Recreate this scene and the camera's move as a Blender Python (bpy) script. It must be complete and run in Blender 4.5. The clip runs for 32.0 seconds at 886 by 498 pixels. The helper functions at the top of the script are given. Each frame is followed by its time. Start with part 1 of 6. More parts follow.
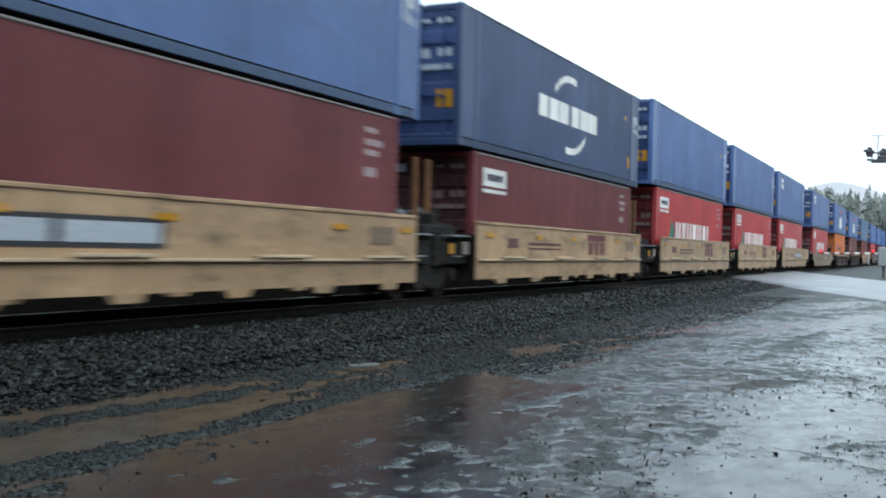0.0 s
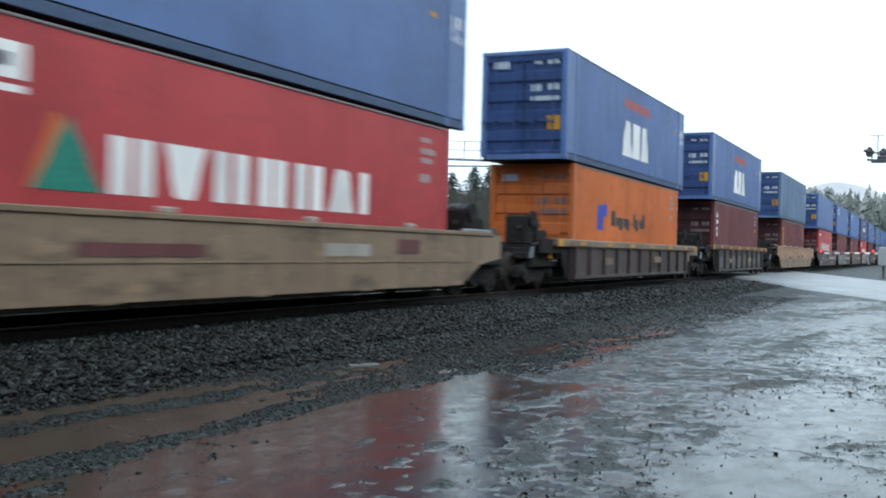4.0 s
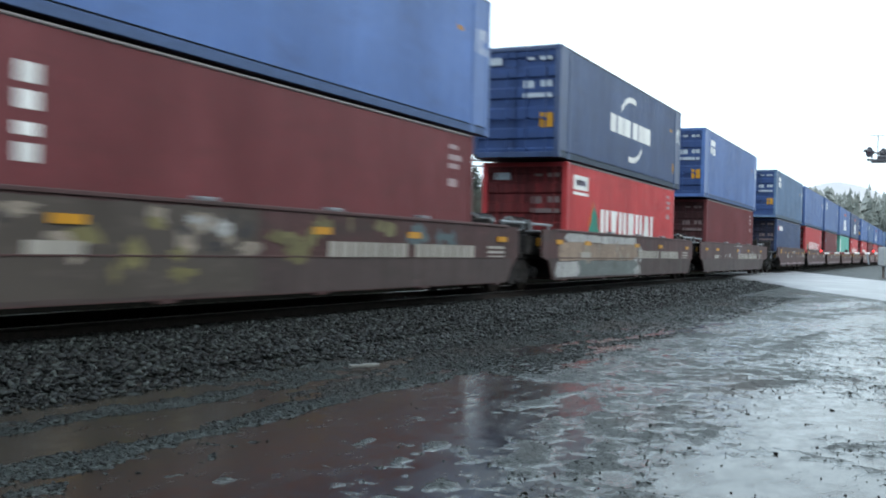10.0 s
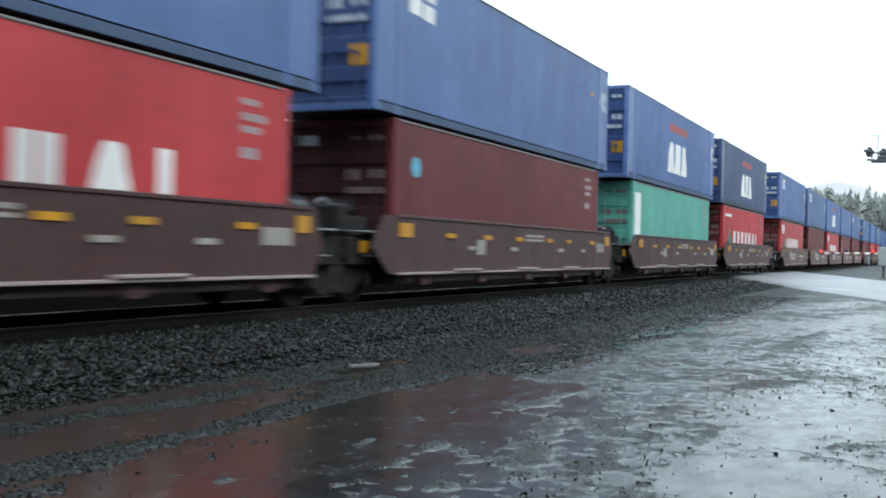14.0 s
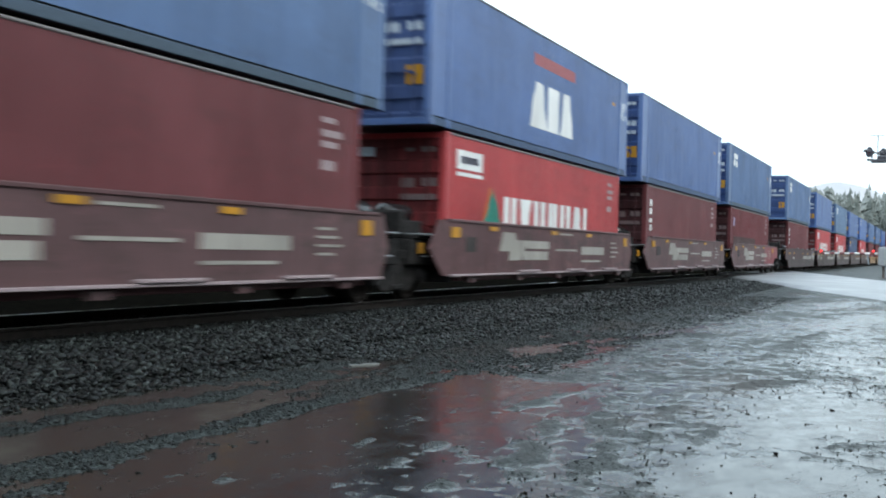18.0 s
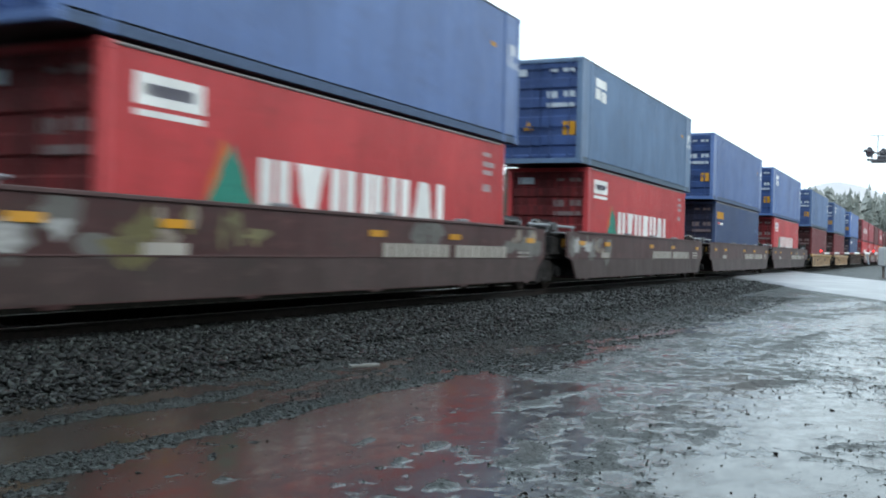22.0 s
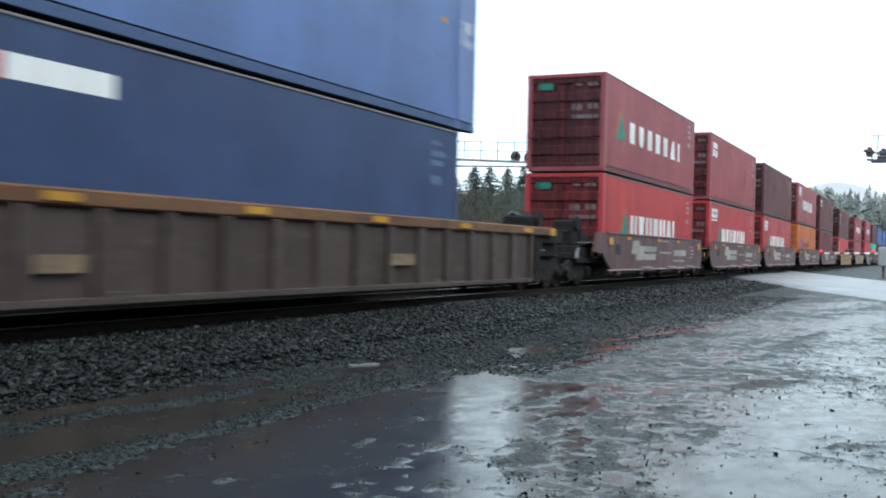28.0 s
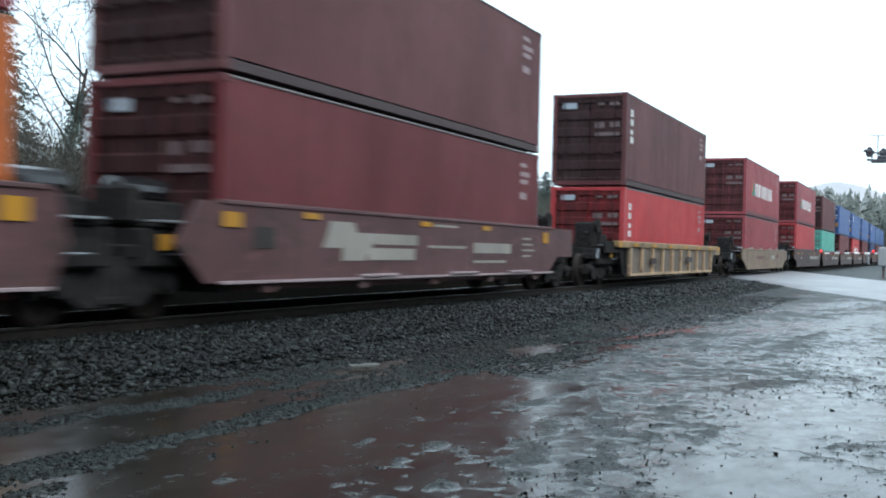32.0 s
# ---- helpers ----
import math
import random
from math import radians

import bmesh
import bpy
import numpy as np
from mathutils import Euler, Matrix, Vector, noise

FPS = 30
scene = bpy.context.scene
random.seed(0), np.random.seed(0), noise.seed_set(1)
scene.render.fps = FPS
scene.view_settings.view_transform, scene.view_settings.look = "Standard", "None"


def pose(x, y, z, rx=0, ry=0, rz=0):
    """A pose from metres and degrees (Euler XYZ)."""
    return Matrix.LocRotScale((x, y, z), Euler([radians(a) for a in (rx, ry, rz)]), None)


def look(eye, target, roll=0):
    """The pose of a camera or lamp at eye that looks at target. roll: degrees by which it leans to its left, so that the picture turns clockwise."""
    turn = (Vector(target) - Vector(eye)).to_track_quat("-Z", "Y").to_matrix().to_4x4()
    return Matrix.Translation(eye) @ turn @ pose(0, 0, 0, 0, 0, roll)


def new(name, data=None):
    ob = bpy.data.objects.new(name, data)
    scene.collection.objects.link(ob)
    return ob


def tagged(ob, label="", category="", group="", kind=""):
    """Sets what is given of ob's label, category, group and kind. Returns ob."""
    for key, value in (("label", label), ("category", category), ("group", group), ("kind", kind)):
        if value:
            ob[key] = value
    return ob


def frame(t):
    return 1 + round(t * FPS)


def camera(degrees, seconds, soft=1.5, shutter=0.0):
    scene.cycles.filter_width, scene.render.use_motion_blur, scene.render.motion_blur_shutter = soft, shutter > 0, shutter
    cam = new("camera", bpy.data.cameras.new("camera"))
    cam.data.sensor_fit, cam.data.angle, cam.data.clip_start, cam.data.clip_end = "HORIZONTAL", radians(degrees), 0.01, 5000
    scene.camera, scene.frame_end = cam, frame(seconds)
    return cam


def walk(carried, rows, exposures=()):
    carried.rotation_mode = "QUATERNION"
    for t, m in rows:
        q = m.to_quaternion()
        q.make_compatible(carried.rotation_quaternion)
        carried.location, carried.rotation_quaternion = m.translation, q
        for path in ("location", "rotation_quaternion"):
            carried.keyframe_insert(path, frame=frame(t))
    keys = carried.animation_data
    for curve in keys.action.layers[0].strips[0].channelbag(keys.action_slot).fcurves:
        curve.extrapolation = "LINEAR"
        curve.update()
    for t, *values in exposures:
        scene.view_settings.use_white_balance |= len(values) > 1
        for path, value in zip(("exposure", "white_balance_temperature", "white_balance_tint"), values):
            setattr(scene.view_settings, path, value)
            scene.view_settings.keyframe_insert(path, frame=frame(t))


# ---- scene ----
# X runs along the track (the train comes towards -X), Y across it, Z up; z = 0 is the water level of the lot.
EYE = (0.0, -8.654, 1.175)
VIEW = (0.9012005, 0.4334002, -0.0013796)
cam = camera(46.98, 32.0, soft=1.88, shutter=0.42)
AIM = look(EYE, [e + 10 * w for e, w in zip(EYE, VIEW)], 1.4257)
walk(cam, [(0, AIM), (32, AIM)], exposures=[(0, -0.04, 6600, 10), (3, -0.08, 6500, 10), (6, 0.03, 6480, 10), (12, 0.14, 6720, 10), (24, 0.14, 6720, 10), (28, 0.08, 6620, 10), (32, 0.04, 6500, 10)])

# ---- light: a bright overcast sky ----
SUN_TURN, SUN_HIGH = radians(200), radians(48)
world = bpy.data.worlds.new("overcast_sky")
scene.world = world
world.use_nodes = True
wn = world.node_tree
wn.nodes.clear()
sky = wn.nodes.new("ShaderNodeTexSky")
sky.sky_type, sky.sun_disc, sky.sun_elevation, sky.sun_rotation = "NISHITA", False, SUN_HIGH, SUN_TURN
sky.dust_density, sky.air_density = 4.0, 1.5
b_sky = wn.nodes.new("ShaderNodeBackground")
b_sky.inputs[1].default_value = 0.04
b_cloud = wn.nodes.new("ShaderNodeBackground")
b_cloud.inputs[0].default_value = (0.76, 0.955, 1.10, 1)
# an overcast sky is brighter overhead than at the horizon
w_at = wn.nodes.new("ShaderNodeTexCoord")
w_up = wn.nodes.new("ShaderNodeSeparateXYZ")
w_slow, w_rise = wn.nodes.new("ShaderNodeMath"), wn.nodes.new("ShaderNodeMath")
w_slow.operation = w_rise.operation = "MULTIPLY_ADD"
w_slow.inputs[1].default_value, w_slow.inputs[2].default_value = -1.5, 2.0
w_rise.inputs[2].default_value = 1.22
wn.links.new(w_at.outputs["Generated"], w_up.inputs[0])
wn.links.new(w_up.outputs[2], w_slow.inputs[0])
wn.links.new(w_up.outputs[2], w_rise.inputs[0])
wn.links.new(w_slow.outputs[0], w_rise.inputs[1])
wn.links.new(w_rise.outputs[0], b_cloud.inputs[1])
w_add = wn.nodes.new("ShaderNodeAddShader")
w_out = wn.nodes.new("ShaderNodeOutputWorld")
wn.links.new(sky.outputs[0], b_sky.inputs[0])
wn.links.new(b_sky.outputs[0], w_add.inputs[0])
wn.links.new(b_cloud.outputs[0], w_add.inputs[1])
wn.links.new(w_add.outputs[0], w_out.inputs[0])
sun = new("sun", bpy.data.lights.new("sun", "SUN"))
sun.data.energy, sun.data.angle, sun.data.color = 0.4, radians(25), (1.0, 0.97, 0.93)
sun.matrix_world = look((0, 0, 60), (math.sin(SUN_TURN) * -50, math.cos(SUN_TURN) * -50, 4))

# ---- materials ----


def nodes_of(name):
    m = bpy.data.materials.new(name)
    m.use_nodes = True
    t = m.node_tree
    return m, t, t.nodes["Principled BSDF"]


def noise_node(t, vec, scale, detail=4.0, rough=0.6):
    n = t.nodes.new("ShaderNodeTexNoise")
    n.inputs["Scale"].default_value, n.inputs["Detail"].default_value, n.inputs["Roughness"].default_value = scale, detail, rough
    if vec is not None:
        t.links.new(vec, n.inputs["Vector"])
    return n.outputs["Fac"]


def ramp(t, fac, lo, hi, a=(0, 0, 0, 1), b=(1, 1, 1, 1)):
    r = t.nodes.new("ShaderNodeValToRGB")
    r.color_ramp.elements[0].position, r.color_ramp.elements[1].position = lo, hi
    r.color_ramp.elements[0].color, r.color_ramp.elements[1].color = a, b
    t.links.new(fac, r.inputs[0])
    return r.outputs[0]


def mixed(t, fac, a, b, mode="MIX"):
    m = t.nodes.new("ShaderNodeMix")
    m.data_type, m.blend_type = "RGBA", mode
    for key, value in ((0, fac), (6, a), (7, b)):
        if hasattr(value, "links"):
            t.links.new(value, m.inputs[key])
        else:
            m.inputs[key].default_value = value
    return m.outputs[2]


def stretched(t, sx, sy, sz, shift=0.0):
    """Object coordinates, scaled; with a shift each object gets a pattern of its own."""
    c = t.nodes.new("ShaderNodeTexCoord")
    m = t.nodes.new("ShaderNodeMapping")
    m.inputs["Scale"].default_value = (sx, sy, sz)
    t.links.new(c.outputs["Object"], m.inputs["Vector"])
    if shift:
        i = t.nodes.new("ShaderNodeObjectInfo")
        k = t.nodes.new("ShaderNodeMath")
        k.operation = "MULTIPLY"
        k.inputs[1].default_value = shift
        t.links.new(i.outputs["Random"], k.inputs[0])
        t.links.new(k.outputs[0], m.inputs["Location"])
    return m.outputs[0]


def bumped(t, p, height, strength=0.3, distance=0.01):
    b = t.nodes.new("ShaderNodeBump")
    b.inputs["Strength"].default_value, b.inputs["Distance"].default_value = strength, distance
    t.links.new(height, b.inputs["Height"])
    t.links.new(b.outputs[0], p.inputs["Normal"])


def rgba(c, k=1.0):
    return (c[0] * k, c[1] * k, c[2] * k, 1)


def paint(name, colour, rough=0.45, dirt=0.35, rust=0.15, grime=(0.038, 0.031, 0.026), scuff=0.0, sheen=0.22, soil=0.0):
    """Weathered vehicle paint: fading in patches, streaks that run down, specks of rust; soil is how far grime has closed over it."""
    m, t, p = nodes_of(name)
    info = t.nodes.new("ShaderNodeObjectInfo")
    wide = noise_node(t, stretched(t, 0.5, 0.5, 0.35, 40.0), 1.0, 3)
    streak = noise_node(t, stretched(t, 7.0, 7.0, 0.35, 70.0), 1.0, 5, 0.7)
    fine = noise_node(t, stretched(t, 1, 1, 1), 22.0, 4, 0.7)
    c = mixed(t, ramp(t, wide, 0.35, 0.7), rgba(colour, 0.80), rgba([min(1, x * 1.14 + 0.012) for x in colour]))
    c = mixed(t, ramp(t, info.outputs["Random"], 0, 1), c, mixed(t, 0.12, c, rgba((0.2, 0.2, 0.2))))
    k = t.nodes.new("ShaderNodeMath")
    k.operation = "MULTIPLY"
    t.links.new(ramp(t, streak, 0.5 - 0.28 * soil, 0.85 - 0.3 * soil), k.inputs[0])
    k.inputs[1].default_value = dirt
    c = mixed(t, k.outputs[0], c, rgba(grime))
    if rust:
        k2 = t.nodes.new("ShaderNodeMath")
        k2.operation = "MULTIPLY"
        t.links.new(ramp(t, fine, 0.66, 0.74), k2.inputs[0])
        k2.inputs[1].default_value = rust * 2.2
        c = mixed(t, k2.outputs[0], c, rgba((0.12, 0.045, 0.02)))
    if scuff:
        rub = noise_node(t, stretched(t, 1.1, 1.1, 3.2, 50.0), 1.6, 6, 0.7)
        k3 = t.nodes.new("ShaderNodeMath")
        k3.operation = "MULTIPLY"
        t.links.new(ramp(t, rub, 0.54, 0.68), k3.inputs[0])
        k3.inputs[1].default_value = scuff
        c = mixed(t, k3.outputs[0], c, rgba([min(1, 1.6 * x + 0.012) for x in colour]))
        rub2 = noise_node(t, stretched(t, 0.8, 0.8, 2.2, 60.0), 1.3, 5, 0.65)
        k4 = t.nodes.new("ShaderNodeMath")
        k4.operation = "MULTIPLY"
        t.links.new(ramp(t, rub2, 0.52, 0.7), k4.inputs[0])
        k4.inputs[1].default_value = scuff
        c = mixed(t, k4.outputs[0], c, rgba(grime))
    t.links.new(c, p.inputs["Base Color"])
    t.links.new(ramp(t, streak, 0.3, 0.9, rgba((rough,) * 3, 0.8), rgba((rough,) * 3, 1.35)), p.inputs["Roughness"])
    p.inputs["Specular IOR Level"].default_value = sheen
    bumped(t, p, fine, 0.12, 0.004)
    return m


def plain(name, colour, rough=0.5, metal=0.0, scale=18.0, vary=0.25, spec=0.5):
    m, t, p = nodes_of(name)
    n = noise_node(t, stretched(t, 1, 1, 1), scale, 4)
    c = mixed(t, ramp(t, n, 0.3, 0.7), rgba(colour, 1 - vary), rgba(colour, 1 + vary))
    t.links.new(c, p.inputs["Base Color"])
    p.inputs["Roughness"].default_value, p.inputs["Metallic"].default_value = rough, metal
    p.inputs["Specular IOR Level"].default_value = spec
    bumped(t, p, n, 0.15, 0.004)
    return m


def glow(name, colour, power):
    m, t, p = nodes_of(name)
    p.inputs["Base Color"].default_value = rgba(colour)
    p.inputs["Emission Color"].default_value = rgba(colour)
    p.inputs["Emission Strength"].default_value = power
    return m


WAGON = ("tan", "sand", "amber", "maroon", "mauve", "grey", "dust", "rust", "ochre", "straw", "gold", "peach", "dun")
PAINT = {k: paint("paint_" + k, [x * (1.12 if k in ("vivid", "blue", "slate", "sky") else 1.0) for x in c], r, d, s, scuff=0.6 if k in WAGON else 0.2, sheen=0.22 if k in ("door_blue", "grey", "dun", "ochre", "amber") else 0.32 if k in WAGON else 0.5 if k in ("blue", "slate", "deep", "vivid") else 0.40 if k == "sky" else 0.16 if k in ("brown", "umber") else 0.28) for k, (c, r, d, s) in {
    "vivid": ((0.055, 0.120, 0.310), 0.42, 0.20, 0.08),
    "blue": ((0.055, 0.115, 0.285), 0.45, 0.25, 0.12),
    "slate": ((0.057, 0.116, 0.245), 0.50, 0.32, 0.18),
    "sky": ((0.076, 0.136, 0.235), 0.50, 0.32, 0.18),
    "door_blue": ((0.022, 0.056, 0.172), 0.45, 0.25, 0.12),
    "navy": ((0.024, 0.052, 0.140), 0.42, 0.20, 0.10),
    "deep": ((0.025, 0.053, 0.140), 0.45, 0.25, 0.12),
    "red": ((0.465, 0.036, 0.041), 0.42, 0.18, 0.06),
    "crimson": ((0.310, 0.052, 0.064), 0.45, 0.25, 0.08),
    "brown": ((0.142, 0.026, 0.030), 0.48, 0.16, 0.10),
    "umber": ((0.125, 0.040, 0.042), 0.52, 0.35, 0.20),
    "orange": ((0.560, 0.130, 0.018), 0.45, 0.20, 0.10),
    "green": ((0.105, 0.410, 0.330), 0.45, 0.20, 0.10),
    "tan": ((0.415, 0.268, 0.150), 0.55, 0.40, 0.25),
    "sand": ((0.225, 0.150, 0.092), 0.60, 0.55, 0.35),
    "amber": ((0.390, 0.205, 0.105), 0.55, 0.40, 0.25),
    "maroon": ((0.058, 0.0175, 0.0170), 0.60, 0.35, 0.30),
    "mauve": ((0.104, 0.044, 0.045), 0.60, 0.45, 0.25),
    "grey": ((0.038, 0.030, 0.028), 0.65, 0.55, 0.40),
    "pale": ((0.520, 0.400, 0.260), 0.6, 0.3, 0.1),
    "straw": ((0.170, 0.128, 0.096), 0.6, 0.5, 0.3),
    "gold": ((0.330, 0.205, 0.080), 0.5, 0.35, 0.2),
    "ochre": ((0.150, 0.060, 0.018), 0.6, 0.5, 0.3),
    "rust": ((0.058, 0.020, 0.0185), 0.62, 0.50, 0.30),
    "dun": ((0.064, 0.043, 0.037), 0.62, 0.5, 0.3),
    "peach": ((0.480, 0.320, 0.190), 0.6, 0.4, 0.2),
    "dust": ((0.052, 0.030, 0.027), 0.65, 0.55, 0.40),
}.items()}
# door copies of the paint: grime streaks, plus gap shade in darker base colours
SHADED_SOILED = {k: paint("shaded_soiled_" + k, c, 0.5, 0.75, 0.0, (0.026, 0.015, 0.015), 0.0, 0.15, 1.0) for k, c in (("navy", (0.016, 0.034, 0.094)), ("red", (0.310, 0.022, 0.026)), ("crimson", (0.172, 0.023, 0.028)), ("brown", (0.086, 0.014, 0.017)), ("umber", (0.066, 0.022, 0.023)))}
DULL = {k: plain("dirty_rail_" + k, [0.85 * c + 0.012 for c in v], 0.7) for k, v in {"vivid": (0.042, 0.085, 0.2), "blue": (0.043, 0.08, 0.16), "slate": (0.048, 0.08, 0.12), "sky": (0.06, 0.1, 0.15), "navy": (0.018, 0.04, 0.09), "deep": (0.022, 0.04, 0.07), "red": (0.2, 0.035, 0.036), "crimson": (0.13, 0.034, 0.04), "brown": (0.08, 0.024, 0.026), "umber": (0.06, 0.033, 0.034), "orange": (0.35, 0.1, 0.02), "green": (0.04, 0.18, 0.14)}.items()}
REPAINT = paint("fresh_crimson", (0.205, 0.016, 0.022), 0.5, 0.35, 0.1)
# one pale grey for the top rails of all boxes
PALE_EDGE = plain("pale_rail_edge", (0.17, 0.15, 0.145), 0.55)
FAINT = plain("faint_lettering", (0.33, 0.25, 0.255), 0.6)
# door lettering, its colour dimmed for the shade in the gaps
DIM = plain("shaded_lettering", (0.150, 0.105, 0.105), 0.6)
FADED = plain("faded_lettering", (0.38, 0.42, 0.47), 0.55)
WILLOW = plain("willow_twigs", (0.085, 0.100, 0.082), 0.9, 0.0, 1.0, 0.35)
WET_IRON = plain("wet_black_iron", (0.014, 0.014, 0.015), 0.22, 0.0, 6.0, 0.3)
WHITE = paint("paint_white", (0.82, 0.82, 0.80), 0.45, 0.25, 0.04)
CREAM = paint("paint_cream", (0.36, 0.33, 0.29), 0.5, 0.6, 0.12)
YELLOW = paint("paint_yellow", (0.54, 0.250, 0.012), 0.5, 0.45, 0.10)
TEAL = plain("paint_teal", (0.012, 0.190, 0.140), 0.45)
CYAN = plain("paint_cyan", (0.11, 0.40, 0.54), 0.45)
INK = plain("paint_ink", (0.03, 0.03, 0.035), 0.5)
COBALT = plain("paint_cobalt", (0.03, 0.06, 0.40), 0.45)
SCARLET = plain("paint_scarlet", (0.62, 0.06, 0.05), 0.45)
DARK_RED = plain("paint_dark_red", (0.200, 0.045, 0.045), 0.5)
FADED_RED = plain("paint_faded_red", (0.340, 0.085, 0.090), 0.5)
LILAC = plain("paint_lilac", (0.36, 0.33, 0.48), 0.5)
CASE = plain("weathered_aluminium", (0.36, 0.37, 0.38), 0.55, 0.2)
STEEL = plain("galvanised_steel", (0.24, 0.25, 0.26), 0.5, 0.5)
DARK = plain("grimy_iron", (0.027, 0.025, 0.0245), 0.9, 0.0, 9.0, 0.5, 0.08)
BLACK = plain("black_paint", (0.026, 0.026, 0.029), 0.5, 0.0)
CASTING = plain("worn_casting", (0.024, 0.022, 0.022), 0.75, 0.0, 18.0, 0.3, 0.2)
BAR = plain("zinc_bar", (0.22, 0.23, 0.245), 0.5, 0.4)
RAIL = plain("rusty_rail", (0.030, 0.023, 0.020), 0.7, 0.0, 12.0, 0.3, 0.12)
RAILTOP = plain("polished_rail_head", (0.42, 0.41, 0.40), 0.28, 0.9)
TIE = plain("creosoted_timber", (0.020, 0.018, 0.017), 0.85, 0.0, 6.0, 0.4, 0.15)
# signal black raised to grey: haze put into the colour
TARGET = plain("haze_paled_black", (0.075, 0.073, 0.085), 0.6)
RED_LAMP = glow("red_signal_lamp", (1.0, 0.03, 0.03), 4.0)
AMBER_LAMP = glow("pale_signal_lamp", (1.0, 0.62, 0.55), 5.0)
BARK = plain("bark", (0.060, 0.048, 0.040), 0.9, 0.0, 3.0, 0.4)
TWIG = plain("bare_twigs", (0.078, 0.074, 0.060), 0.9, 0.0, 1.0, 0.35)
NEEDLE = plain("fir_needles", (0.082, 0.116, 0.100), 0.8, 0.0, 0.8, 0.45)
LEAF = plain("evergreen_scrub", (0.055, 0.072, 0.052), 0.8, 0.0, 0.8, 0.45)
LENS = plain("dark_red_lens", (0.060, 0.010, 0.014), 0.3)
# mist over distance is put into the base colours of far woods and hill
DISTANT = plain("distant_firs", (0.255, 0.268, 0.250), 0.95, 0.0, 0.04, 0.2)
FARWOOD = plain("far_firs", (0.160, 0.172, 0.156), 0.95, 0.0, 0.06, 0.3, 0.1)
HILLSIDE = plain("mist_painted_hillside", (0.41, 0.405, 0.42), 1.0, 0.0, 0.006, 0.12)
BOARD = plain("weathered_board", (0.13, 0.13, 0.12), 0.8, 0.0, 8.0, 0.3)
POLE = plain("weathered_pole", (0.105, 0.080, 0.070), 0.85, 0.0, 3.0, 0.3)


def across(t):
    """The place on the ground: x along the track, y across it, z up."""
    c = t.nodes.new("ShaderNodeTexCoord")
    q = t.nodes.new("ShaderNodeSeparateXYZ")
    t.links.new(c.outputs["Object"], q.inputs[0])
    return q.outputs[0], q.outputs[1], q.outputs[2]


def summed(t, a, b, op="ADD"):
    m = t.nodes.new("ShaderNodeMath")
    m.operation = op
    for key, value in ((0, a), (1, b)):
        if hasattr(value, "links"):
            t.links.new(value, m.inputs[key])
        else:
            m.inputs[key].default_value = value
    return m.outputs[0]


